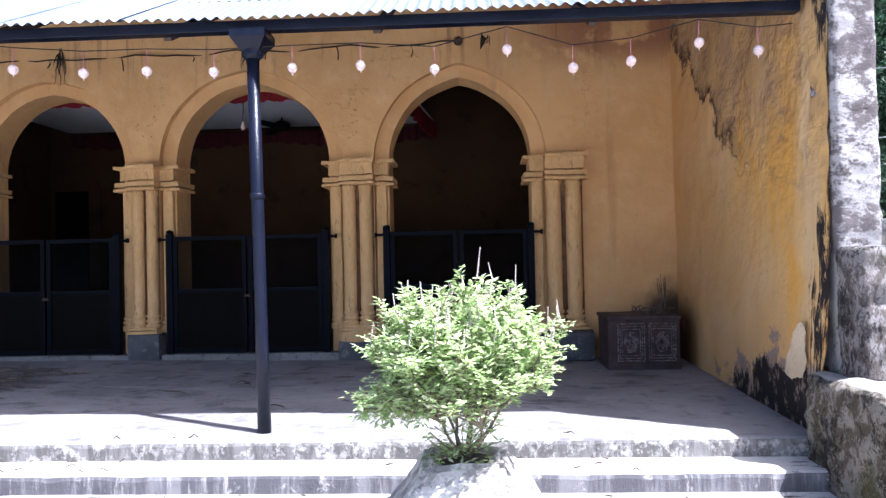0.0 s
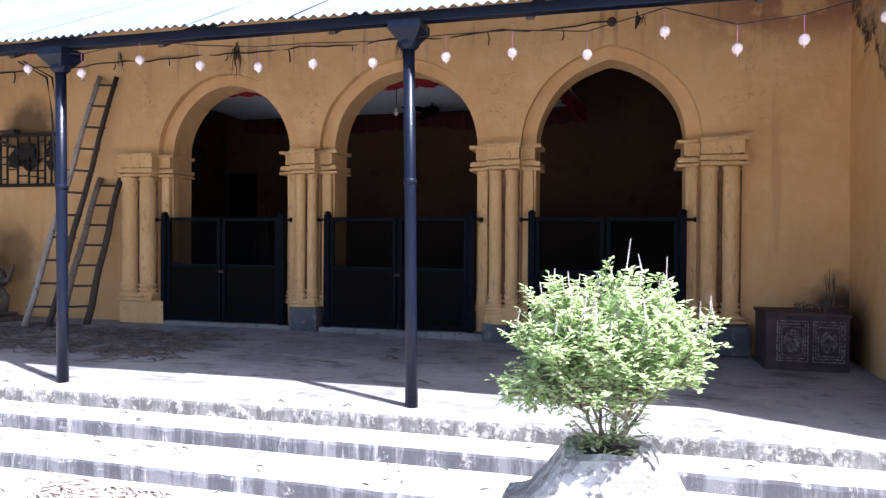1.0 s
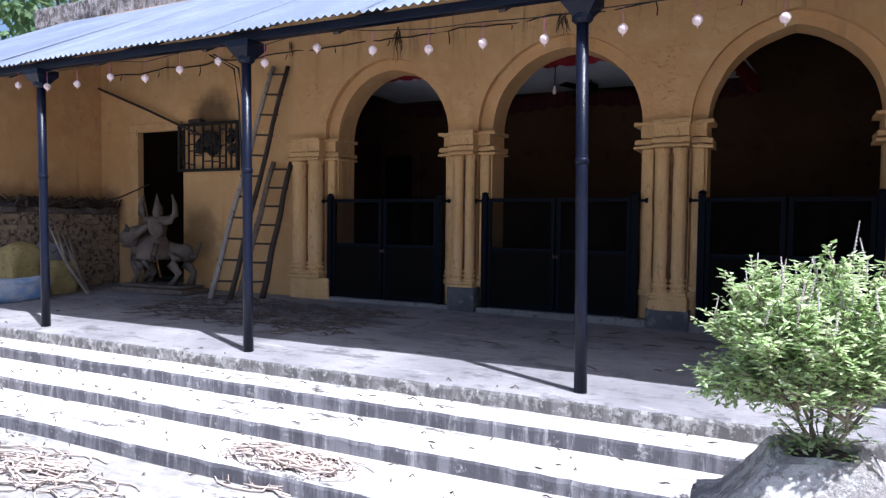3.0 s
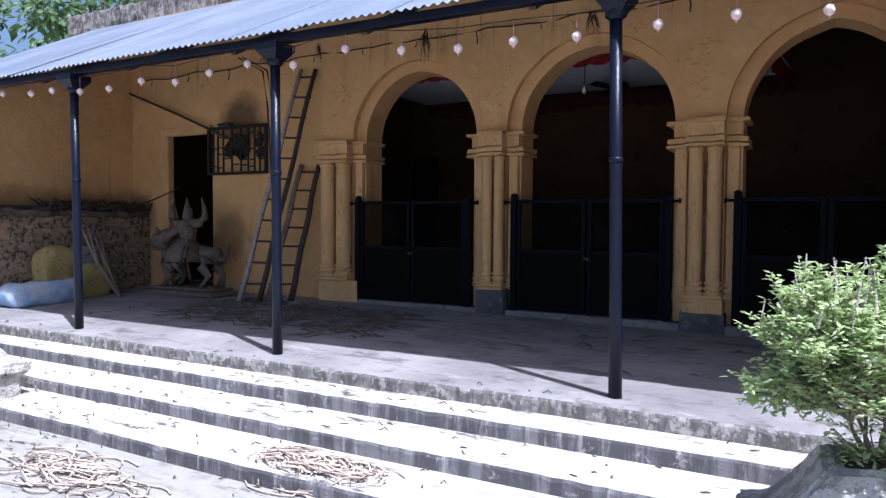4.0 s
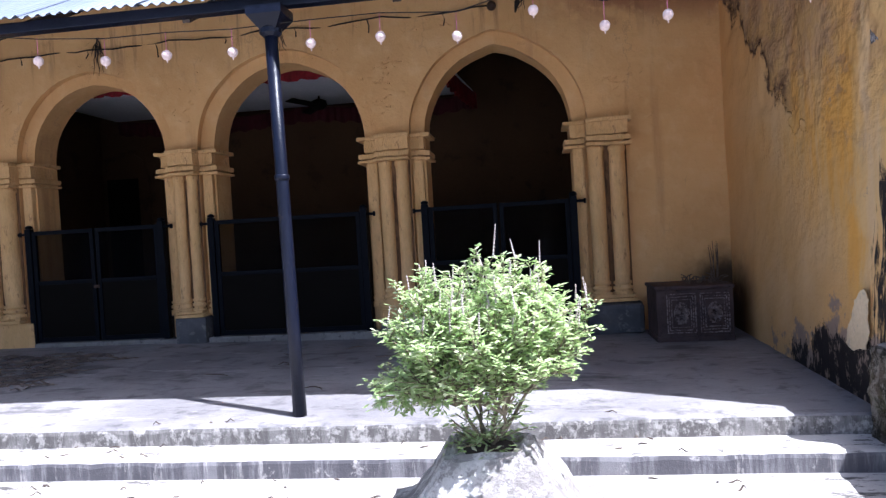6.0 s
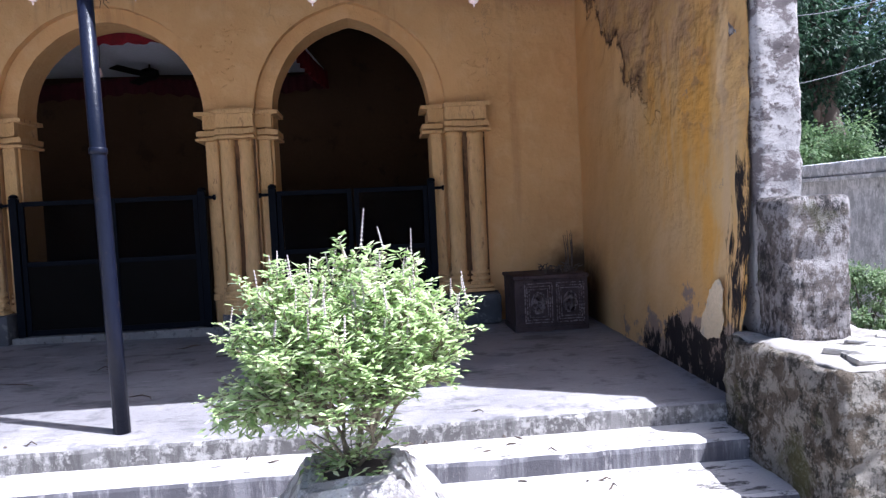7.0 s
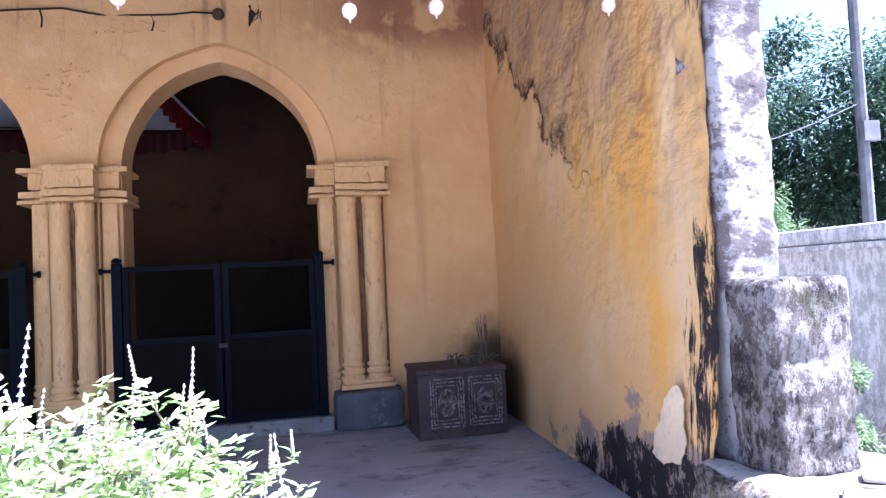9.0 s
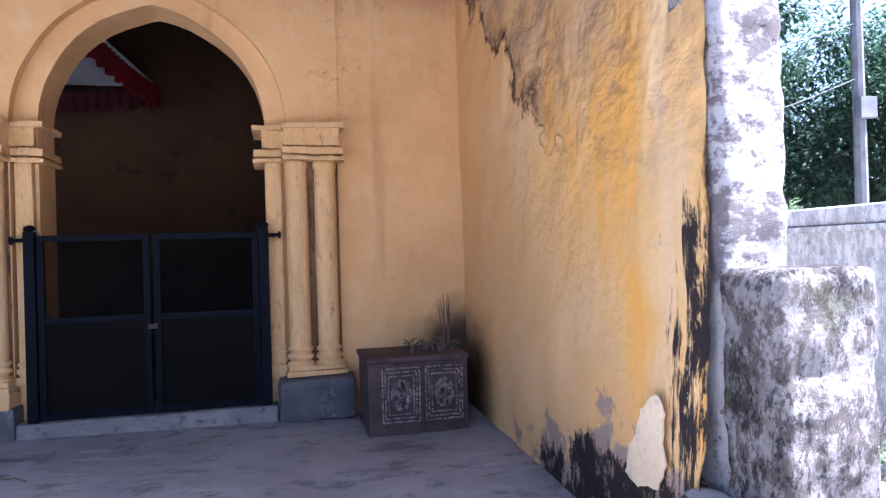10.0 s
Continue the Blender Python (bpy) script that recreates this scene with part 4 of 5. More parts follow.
# ---- doorway surround and grille on the left ----
bm = bmesh.new()
for a, b, z0, z1 in ((-11.44, -11.26, 0.0, 2.42), (-11.44, -10.35, 2.42, 2.54)):
    box(bm, a, b, -0.05, 0.004, z0, z1, 0.012)
tagged(part("door_surround", noisy(bm, 0.004, 5), COLUMN), "plain raised ochre surround of a dark doorway", "trim", kind="structure")
gr = empty("window_grille", "black iron window grille with square pattern", "grille", at=(-9.78, -0.07, 2.14))
# black lumps added to stand for the dark gap behind the bars
for px, pz, sx, sz in ((-0.16, 0.04, 0.07, 0.13), (-0.06, 0.10, 0.09, 0.10), (0.10, 0.12, 0.08, 0.10), (0.03, -0.05, 0.10, 0.06), (0.15, -0.02, 0.05, 0.11), (0.40, 0.16, 0.08, 0.11), (0.43, -0.06, 0.06, 0.08)):
    bm = bmesh.new()
    bmesh.ops.create_icosphere(bm, subdivisions=3, radius=1)
    for v in bm.verts:
        v.co = Vector((px + sx * v.co.x, 0.025 + 0.03 * v.co.y, pz + sz * v.co.z))
    part("sooty_rag", noisy(noisy(bm, 0.06, 8), 0.03, 21), CABLE, gr, "black lump standing for the dark gap", True)
bm = bmesh.new()
for a, b, c, d in ((-0.58, 0.58, 0.31, 0.35), (-0.58, 0.58, -0.35, -0.31), (-0.58, -0.54, -0.31, 0.31), (0.54, 0.58, -0.31, 0.31)):
    box(bm, a, b, -0.03, 0.02, c, d, 0.004)
part("grille_frame", bm, CABLE, gr)
rg = random.Random(4)
for x in (-0.47, -0.38, -0.27, -0.10, 0.08, 0.22, 0.34, 0.44):
    part("bar", boxed(x - 0.011, x + 0.011, -0.012, 0.006, -0.31, 0.31), CABLE, gr)
for z in (-0.22, -0.14, -0.05, 0.04, 0.12, 0.21):
    for x0, x1 in ((-0.54, -0.47), (-0.47, -0.38), (-0.38, -0.27), (-0.27, -0.10), (-0.10, 0.08), (0.08, 0.22), (0.22, 0.34), (0.34, 0.44), (0.44, 0.54)):
        dz = rg.uniform(-0.03, 0.03)
        if rg.random() < 0.62:
            part("bar", boxed(x0 + 0.012, x1 - 0.012, -0.010, 0.004, z + dz - 0.009, z + dz + 0.009), CABLE, gr)
lump = part("wood_scrap", noisy(boxed(-0.12, 0.12, -0.05, 0.04, 0, 0.05, 0.01), 0.02, 9), WOOD_DARK)
lump.location = (-10.0, -0.08, 2.49)
tagged(lump, "dark scrap of wood lying on the grille", "scrap")
stick = part("thin_stick", tube(bmesh.new(), [(-12.0, -0.45, 1.24), (-11.4, -0.25, 1.42), (-11.0, -0.06, 1.62)], [0.014, 0.012, 0.008], 6), WOOD_DARK)
tagged(stick, "thin dark stick leaning beside the doorway", "stick")


# ---- ladders ----
def ladder(name_label, f0, f1, t0, t1, n, r, mats):
    f0, f1, t0, t1 = map(Vector, (f0, f1, t0, t1))
    g = empty("bamboo_ladder", name_label, "ladder", "ladders against the wall", f0)
    for a, b, m in ((f0, t0, mats[0]), (f1, t1, mats[1])):
        pts = [a.lerp(b, i / 8) - f0 + Vector((0.012 * math.sin(i * 1.7), 0, 0)) for i in range(9)]
        part("rail", tube(bmesh.new(), pts, [r * (1.15 - 0.25 * i / 8) for i in range(9)], 9), m, g, smooth=True)
    for i in range(n):
        q = (i + 0.9) / (n + 0.3)
        a, b = f0.lerp(t0, q) - f0, f1.lerp(t1, q) - f0
        d = (b - a).normalized() * 0.04
        part("rung", tube(bmesh.new(), [a - d, b + d], 0.014, 7), mats[2], g, smooth=True)


ladder("tall bamboo ladder leaning on the wall", (-8.98, -0.85, 0.05), (-8.74, -0.74, 0.05), (-8.61, -0.06, 3.18), (-8.36, -0.06, 3.16), 11, 0.032, (WOOD_PALE, WOOD_DARK, WOOD_DARK))
ladder("short dark wooden ladder leaning on the wall", (-8.72, -0.60, 0.055), (-8.48, -0.42, 0.06), (-8.60, -0.06, 1.89), (-8.30, -0.06, 1.88), 7, 0.038, (WOOD, WOOD_DARK, WOOD_DARK))


# ---- clay statue group ----
def statue():
    bm = bmesh.new()
    box(bm, -0.74, 0.70, -0.30, 0.26, 0.0, 0.07, 0.02)
    box(bm, -0.60, 0.62, -0.24, 0.22, 0.07, 0.12, 0.02)

    def limb(pts, r, s=10):
        tube(bm, pts, r, s)

    # the beast: trunk, mane and head, legs, tail
    limb([(0.50, 0.06, 0.50), (0.40, 0.06, 0.58), (0.15, 0.06, 0.60), (-0.20, 0.05, 0.66), (-0.45, 0.03, 0.74)], [0.08, 0.135, 0.13, 0.15, 0.15], 12)
    limb([(-0.42, 0.02, 0.74), (-0.58, 0.0, 0.82), (-0.74, -0.02, 0.80), (-0.86, -0.03, 0.74)], [0.17, 0.17, 0.12, 0.06], 12)
    limb([(-0.66, -0.02, 0.70), (-0.80, -0.03, 0.66)], [0.06, 0.035], 8)
    for y in (-0.14, 0.10):
        limb([(-0.58, y, 0.90), (-0.55, y * 1.3, 1.0)], [0.05, 0.015], 7)
        limb([(-0.38, y, 0.66), (-0.40, y * 1.2, 0.42), (-0.34, y * 1.2, 0.26), (-0.40, y * 1.2, 0.12)], [0.10, 0.06, 0.05, 0.065])
        limb([(0.42, y, 0.56), (0.36, y * 1.2, 0.40), (0.50, y * 1.2, 0.30), (0.42 + 0.3 * y, y * 1.2, 0.12)], [0.12, 0.085, 0.05, 0.06])
    limb([(0.52, 0.05, 0.54), (0.62, 0.04, 0.56), (0.68, 0.02, 0.66), (0.77, 0.0, 0.75)], [0.05, 0.032, 0.028, 0.012])
    # the seated figure: flared cloth, torso, crowned head, raised and lowered limbs
    limb([(-0.02, -0.12, 0.50), (-0.02, -0.12, 0.60), (0.0, -0.10, 0.74), (0.01, -0.09, 0.84)], [0.28, 0.26, 0.17, 0.10], 14)
    limb([(0.01, -0.09, 0.82), (0.01, -0.10, 0.94), (0.01, -0.10, 1.06), (0.02, -0.10, 1.12)], [0.10, 0.13, 0.14, 0.05], 12)
    limb([(0.02, -0.10, 1.10), (0.02, -0.11, 1.16), (0.02, -0.11, 1.24), (0.0, -0.10, 1.30), (-0.01, -0.10, 1.45)], [0.05, 0.075, 0.07, 0.04, 0.006], 10)
    for s, tx in ((-1, -0.31), (1, 0.34)):
        limb([(s * 0.08, -0.10, 1.05), (s * 0.24, -0.10, 1.07), (tx + s * 0.02, -0.10, 1.14), (tx + s * 0.03, -0.10, 1.28), (tx - s * 0.03, -0.10, 1.43)], [0.07, 0.06, 0.055, 0.045, 0.010])
    limb([(-0.10, -0.14, 1.0), (-0.24, -0.20, 0.88), (-0.36, -0.22, 0.76)], [0.055, 0.045, 0.035])
    limb([(0.10, -0.14, 1.0), (0.20, -0.20, 0.88), (0.14, -0.26, 0.80)], [0.05, 0.042, 0.032])
    limb([(-0.04, -0.22, 0.58), (0.02, -0.30, 0.46), (0.04, -0.28, 0.30), (-0.03, -0.32, 0.20)], [0.10, 0.075, 0.055, 0.04])
    limb([(-0.16, -0.22, 0.60), (-0.20, -0.28, 0.44), (-0.12, -0.26, 0.36)], [0.09, 0.065, 0.05])
    for k in range(7):
        a = -0.25 + 0.08 * k
        limb([(a * 0.7, -0.24, 0.72), (a, -0.33, 0.58), (a * 1.05, -0.34, 0.47)], [0.02, 0.035, 0.025], 6)
    for v in bm.verts:
        v.co *= 0.96
    return noisy(noisy(bm, 0.022, 7), 0.010, 22)


st = part("clay_statue", statue(), CLAY, smooth=True)
tagged(st, "unpainted grey clay statue group on a low slab", "statue")
st.location = (-10.25, -0.47, lift(-10.3, -0.75))

# ---- debris by the left wall ----
sackm = lambda sx, sy, sz, seed: noisy(noisy(noisy_ball(sx, sy, sz), 0.06, 3.5 + seed), 0.012, 14)


def noisy_ball(sx, sy, sz):
    bm = bmesh.new()
    bmesh.ops.create_icosphere(bm, subdivisions=4, radius=1)
    for v in bm.verts:
        c = v.co
        v.co = Vector((math.copysign(abs(c.x) ** 0.5, c.x) * sx, math.copysign(abs(c.y) ** 0.5, c.y) * sy, max(-0.98, math.copysign(abs(c.z) ** 0.5, c.z)) * sz))
    return bm


for nm, m, lab, at, dims in (
        ("sack", YELLOW_BAG, "full yellow woven sack standing by the wall", (-11.52, -1.74, 0.40), (0.16, 0.23, 0.34)),
        ("sack", YELLOW_BAG, "slumped yellow woven sack on the floor", (-11.45, -1.27, 0.25), (0.18, 0.25, 0.24)),
        ("sack", SACK_GREY, "grey cloth sack heaped on another sack", (-11.55, -1.30, 0.60), (0.14, 0.22, 0.15)),
        ("plastic_sack", BLUE_BAG, "blue and white plastic sack lying on the floor", (-11.25, -2.05, 0.16), (0.22, 0.52, 0.15))):
    ob = part(nm, sackm(*dims, at[0] % 1), m, smooth=True)
    ob.location = at
    tagged(ob, lab, "sack")
for i in range(5):
    b = (-11.12 + 0.07 * i, -1.02 - 0.05 * i, lift(-11, -1))
    ob = part("loose_stick", tube(bmesh.new(), [(0, 0, 0.0), (-0.20 - 0.05 * i, 0.05 * (i % 3) - 0.08, 0.42), (-0.42 - 0.06 * i, 0.12 * (i % 3) - 0.16, 0.74 + 0.07 * i)], [0.024, 0.020, 0.009], 7), WOOD_PALE if i % 2 else WOOD, smooth=True)
    ob.location = b
    tagged(ob, "bare grey stick leaning on the low wall", "stick", "sticks leaning on the low wall")


# ---- chest in the corner ----
ch = empty("carved_chest", "dark carved stone altar box with two panels", "altar box", at=(-0.565, -0.58, 0))
part("base", noisy(boxed(-0.34, 0.34, -0.24, 0.26, 0.0, 0.05, 0.008), 0.004, 8), CARVED, ch)
part("body", noisy(boxed(-0.335, 0.335, -0.245, 0.26, 0.05, 0.475, 0.01), 0.004, 8, 2), CARVED, ch)
part("top_slab", noisy(boxed(-0.35, 0.345, -0.265, 0.27, 0.475, 0.51, 0.01), 0.006, 8, 2), CARVED, ch)
for cx in (-0.12, 0.17):
    bm = bmesh.new()
    for w, h, t in ((0.128, 0.180, 0.010), (0.108, 0.155, 0.009), (0.088, 0.130, 0.008)):
        for a, b, c, d in ((-w, w, h - t, h), (-w, w, -h, -h + t), (-w, -w + t, -h + t, h - t), (w - t, w, -h + t, h - t)):
            for i in range(9):
                q0, q1 = i / 9 + 0.012, (i + 1) / 9 - random.uniform(-0.01, 0.03)
                if b - a > d - c:
                    box(bm, cx + a + (b - a) * q0, cx + a + (b - a) * q1, -0.257, -0.243, 0.26 + c, 0.26 + d, 0.002, 0.002)
                else:
                    box(bm, cx + a, cx + b, -0.257, -0.243, 0.26 + c + (d - c) * q0, 0.26 + c + (d - c) * q1, 0.002, 0.002)
    panel = part("panel_frame", noisy(bm, 0.004, 20), RELIEF, ch, "worn pale carved border")
    bm = bmesh.new()
    rr = random.Random(int(cx * 100) + 50)
    for _ in range(190):
        a, q = rr.uniform(0, 6.28), rr.uniform(0.1, 1) ** 0.6
        bx, bz = cx + 0.062 * q * math.cos(a), 0.26 + 0.095 * q * math.sin(a)
        s = rr.uniform(0.004, 0.011)
        box(bm, bx - s, bx + s, -0.256, -0.243, bz - s, bz + s, 0.002)
    part("panel_carving", bm, RELIEF, panel)
bm = bmesh.new()
rr = random.Random(12)
for _ in range(26):
    a = Vector((rr.uniform(-0.02, 0.28), rr.uniform(-0.15, 0.2), 0.515))
    b = a + Vector((rr.uniform(-0.08, 0.1), rr.uniform(-0.05, 0.08), rr.uniform(0.02, 0.08)))
    tube(bm, [a, (a + b) / 2 + Vector((0, 0, 0.02)), b], [0.008, 0.006, 0.003], 5)
for _ in range(7):
    a = Vector((rr.uniform(0.24, 0.32), rr.uniform(0.1, 0.2), 0.515))
    b = a + Vector((rr.uniform(-0.02, 0.08), rr.uniform(0.05, 0.12), rr.uniform(0.2, 0.38)))
    tube(bm, [a, (a + b) / 2 + Vector((0.01, 0, 0)), b], [0.005, 0.004, 0.002], 5)
ob = part("dry_twigs", bm, DRY)
ob.location = (-0.565, -0.58, 0)
tagged(ob, "dry brown twigs heaped on the altar box", "twigs", kind="stuff")


# ---- right flank: pedestal, ledge, yard wall ----
ped = part("wall_pedestal", rubble_block(-0.075, 0.28, -3.60, -3.32, 0.36, 1.11, 0.022, 0.014), RENDER_GREY, smooth=True)
tagged(ped, "mouldy grey rendered pedestal at the wall's end", "pedestal", kind="structure")
bm = rubble_block(-0.23, 0.55, -4.22, -3.24, GROUND_Z - 0.05, 0.38, 0.032, 0.026)
tagged(part("wall_ledge", bm, LEDGE, smooth=True), "mossy broken low wall beside the steps", "low wall", kind="structure")
# separate top slab, its pale colour standing for the sun on the ledge
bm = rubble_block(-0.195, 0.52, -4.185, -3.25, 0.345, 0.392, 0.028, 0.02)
tagged(part("ledge_screed", bm, SUNLIT_CEMENT, smooth=True), "broken cement top of the low wall, paled for sunlight", "screed", kind="structure")
bm = rubble_block(0.56, 3.0, -3.95, -3.3, GROUND_Z - 0.05, 0.34, 0.06, 0.03)
tagged(part("wall_ledge_far", bm, LEDGE), "low broken wall running to the yard wall", "low wall", kind="structure")
bm = boxed(3.0, 3.25, -14, 9, GROUND_Z - 0.05, 1.26)
tagged(part("wall_yard", bm, YARD_WALL), "weathered whitewashed yard wall", "wall", kind="structure")
bm = box(boxed(2.94, 3.31, -14, 9, 1.26, 1.31, 0.01), 2.97, 3.28, -14, 9, 1.312, 1.47, 0.05)
tagged(part("wall_coping", bm, YARD_WALL), "rounded coping of the yard wall", "trim", kind="structure")
up = empty("utility_pole", "grey concrete pole with a meter box and wires", "pole", at=(7.9, 4.0, GROUND_Z))
part("shaft", tube(bmesh.new(), [(0, 0, 0), (0, 0, 8)], [0.11, 0.08], 8), POLE, up)
part("meter_box", boxed(-0.16, 0.16, -0.2, -0.1, 3.6, 3.95, 0.01), POLE, up)
for z, tx, ty, tz in ((5.2, -6.9, -2.5, 3.9), (4.3, -7.0, -2.2, 2.9), (5.0, -3, 9, 5.6)):
    pts = [Vector((0, 0, z)).lerp(Vector((tx, ty, tz)), i / 12) - Vector((0, 0, 0.35 * math.sin(math.pi * i / 12))) for i in range(13)]
    part("wire", tube(bmesh.new(), pts, 0.007, 5), POLE, up)
pipe = empty("drain_pipe", "thin grey pipe on the wall's outer corner", "pipe", at=(0.24, -3.2, 0.9))
part("tube", tube(bmesh.new(), [(0, 0, 0), (0.005, 0, 1.5), (0, 0, 3.4)], 0.012, 8), POLE, pipe)


rr = random.Random(31)
for i in range(14):
    w, d, h = rr.uniform(0.05, 0.13), rr.uniform(0.04, 0.09), rr.uniform(0.012, 0.028)
    ob = part("rubble_stone", noisy(boxed(-w, w, -d, d, 0, h, 0.008), 0.015, 9 + i), SUNLIT_CEMENT)
    ob.location = (rr.uniform(-0.05, 0.45), rr.uniform(-4.1, -3.72), 0.388)
    ob.rotation_euler = (0, 0, rr.uniform(0, 3))
    tagged(ob, "broken flat piece of masonry lying on the ledge", "stone", "loose masonry on the ledge")


# ---- planter and holy basil ----
PX, PY = -2.20, -4.53
pl = empty("planter", "whitewashed tapered masonry planter, mouldy on one side", "planter", at=(PX, PY, GROUND_Z))
bm = bmesh.new()
turned(bm, 0, 0, [(0.60, 0.0), (0.60, 0.30), (0.68, 0.305), (0.68, 0.385), (0.53, 0.43), (0.46, 0.50), (0.27, 0.69), (0.22, 0.735), (0.15, 0.73), (0.13, 0.69)], 4, math.pi / 4)
bmesh.ops.bevel(bm, geom=bm.edges[:], offset=0.02, segments=2, affect="EDGES")
bmesh.ops.subdivide_edges(bm, edges=[e for e in bm.edges if e.calc_length() > 0.12], cuts=5, use_grid_fill=True)
part("body", noisy(noisy(bm, 0.02, 4), 0.008, 14), WASHED, pl)
part("soil", turned(bmesh.new(), 0, 0, [(0.12, 0.66), (0.10, 0.72), (0.03, 0.74)], 12), SOIL, pl)


def add_leaf(verts, faces, p, d, up, l, w):
    """One folded leaf of four triangles."""
    s = d.cross(up)
    s = s.normalized() if s.length > 1e-4 else Vector((1, 0, 0))
    u = s.cross(d)
    k = len(verts)
    verts += [p, p + d * l * 0.45 + s * w - u * w * 0.25, p + d * l * 0.5 + u * w * 0.15, p + d * l * 0.45 - s * w - u * w * 0.25, p + d * l - u * l * 0.12]
    faces += [(k, k + 1, k + 2), (k, k + 2, k + 3), (k + 1, k + 4, k + 2), (k + 2, k + 4, k + 3)]


def from_lists(name, verts, faces):
    me = bpy.data.meshes.new(name)
    me.from_pydata([tuple(v) for v in verts], [], faces)
    return me


def basil():
    """Stems rise from one root to points spread over a rounded crown; each end carries side twigs with leaves."""
    rr = random.Random(21)
    g = empty("basil_bush", "bushy light green basil shrub with flower spikes", "shrub", at=(PX, PY, 0.27))
    stems, spikes = bmesh.new(), bmesh.new()
    verts, faces = [], []
    mid = Vector((0.0, 0.0, 0.405))

    def leafy(pts, d, per):
        for p in pts:
            for _ in range(per):
                a = rr.uniform(0, 6.28)
                o = Vector((math.cos(a), math.sin(a), rr.uniform(-0.5, 0.45)))
                q = p + Vector((rr.uniform(-0.012, 0.012), rr.uniform(-0.012, 0.012), rr.uniform(-0.012, 0.012)))
                add_leaf(verts, faces, q, (o + d * 0.5).normalized(), Vector((rr.uniform(-0.5, 0.5), rr.uniform(-0.5, 0.5), 1)).normalized(), rr.uniform(0.018, 0.047), rr.uniform(0.005, 0.0105))

    def path(p, q, n, bow):
        side = Vector((rr.uniform(-1, 1), rr.uniform(-1, 1), rr.uniform(-0.3, 0.6))) * bow
        return [p.lerp(q, i / n) + side * math.sin(math.pi * i / n) + Vector((rr.uniform(-1, 1), rr.uniform(-1, 1), 0)) * 0.006 for i in range(n + 1)]

    forks = []
    for j in range(7):
        a = j * 2.39996 + 0.4
        q = 0.05 + 0.10 * (j % 3) / 2
        f = Vector((q * math.cos(a), q * math.sin(a), 0.16 + 0.05 * (j % 2)))
        pts = path(Vector((0.012 * math.cos(a), 0.012 * math.sin(a), 0)), f, 4, 0.02)
        tube(stems, pts, [0.008, 0.0075, 0.007, 0.0065, 0.006], 6, False)
        leafy(pts[2:], (f + Vector((0, 0, 0.1))).normalized(), 4)
        forks.append(f)
    n_main = 80
    for k in range(n_main):
        h = 1 - 1.86 * (k + 0.5) / n_main
        a = k * 2.39996
        w = math.sqrt(max(0.0, 1 - (h ** 2.6 if h > 0 else h ** 4)))
        reach = rr.uniform(0.70, 1.07) * (1.0 + 0.10 * min(0.0, h)) * (1.0 + 0.08 * math.sin(3 * a))
        end = mid + Vector((0.35 * w * math.cos(a), 0.34 * w * math.sin(a), (0.25 if h > 0 else 0.23) * h)) * reach
        fork = min(forks, key=lambda f: (f.x * 2.5 - end.x) ** 2 + (f.y * 2.5 - end.y) ** 2)
        pts = path(fork, end, 7, 0.035)
        tube(stems, pts, [0.0065 * (1 - 0.1 * i) for i in range(len(pts))], 5, False)
        d = (end - fork).normalized()
        leafy(pts[-3:], d, 3)
        for i in range(4, len(pts)):
            for _ in range(3):
                o = Vector((rr.uniform(-1, 1), rr.uniform(-1, 1), rr.uniform(-0.3, 0.9)))
                e = pts[i] + (d * 0.6 + o * 0.8).normalized() * rr.uniform(0.06, 0.13)
                tw = path(pts[i], e, 4, 0.012)
                tube(stems, tw, [0.003, 0.0028, 0.0025, 0.002, 0.0015], 4, False)
                leafy(tw[1:], (e - pts[i]).normalized(), 5 if h > -0.1 else 3)
                if e.z > 0.46 and rr.random() < 0.25:
                    t = e + Vector((rr.uniform(-0.02, 0.02), rr.uniform(-0.02, 0.02), rr.uniform(0.05, 0.12)))
                    tube(spikes, [e, t], [0.002, 0.0012], 4)
                    for j in range(9):
                        c = e.lerp(t, (j + 1) / 9.5)
                        tube(spikes, [c - Vector((0, 0, 0.002)), c + Vector((0, 0, 0.003))], [0.0056 - 0.0003 * j, 0.002], 5)
    for k in range(9):
        end = Vector((-0.33 + rr.uniform(-0.07, 0.06), rr.uniform(-0.16, 0.14), 0.22 + rr.uniform(-0.05, 0.07)))
        pts = path(forks[k % len(forks)], end, 6, 0.03)
        tube(stems, pts, [0.005 * (1 - 0.1 * i) for i in range(len(pts))], 5, False)
        for i in range(3, len(pts)):
            for _ in range(3):
                e = pts[i] + Vector((rr.uniform(-0.10, 0.04), rr.uniform(-0.08, 0.08), rr.uniform(-0.05, 0.07)))
                tw = path(pts[i], e, 4, 0.01)
                tube(stems, tw, 0.002, 4, False)
                leafy(tw[1:], (e - pts[i]).normalized(), 4)
    for k in range(18):
        a = k * 0.75 + 3.4
        e = Vector((0.15 * math.cos(a), 0.15 * math.sin(a), rr.uniform(-0.03, 0.20)))
        tw = path(Vector((0, 0, 0.0)), e, 4, 0.02)
        tube(stems, tw, 0.003, 4, False)
        leafy(tw[1:], e.normalized(), 6)
    tagged(part("stem_work", stems, STEM, g, "thin brown woody stems", True), kind="stuff")
    tagged(part("foliage", from_lists("foliage", verts, faces), BASIL, g), "small light green leaves", kind="stuff")
    tagged(part("flower_spike_mass", spikes, SPIKE, g), "pale dry flower spikes", kind="stuff")
    return g


bush = basil()
# its fellow at the other end of the steps
tagged(copy_thing(pl, pose(-8.58, -4.52, GROUND_Z, rz=90)), "whitewashed tapered masonry planter in full sun")
copy_thing(bush, pose(-8.58, -4.52, 0.27, rz=140))


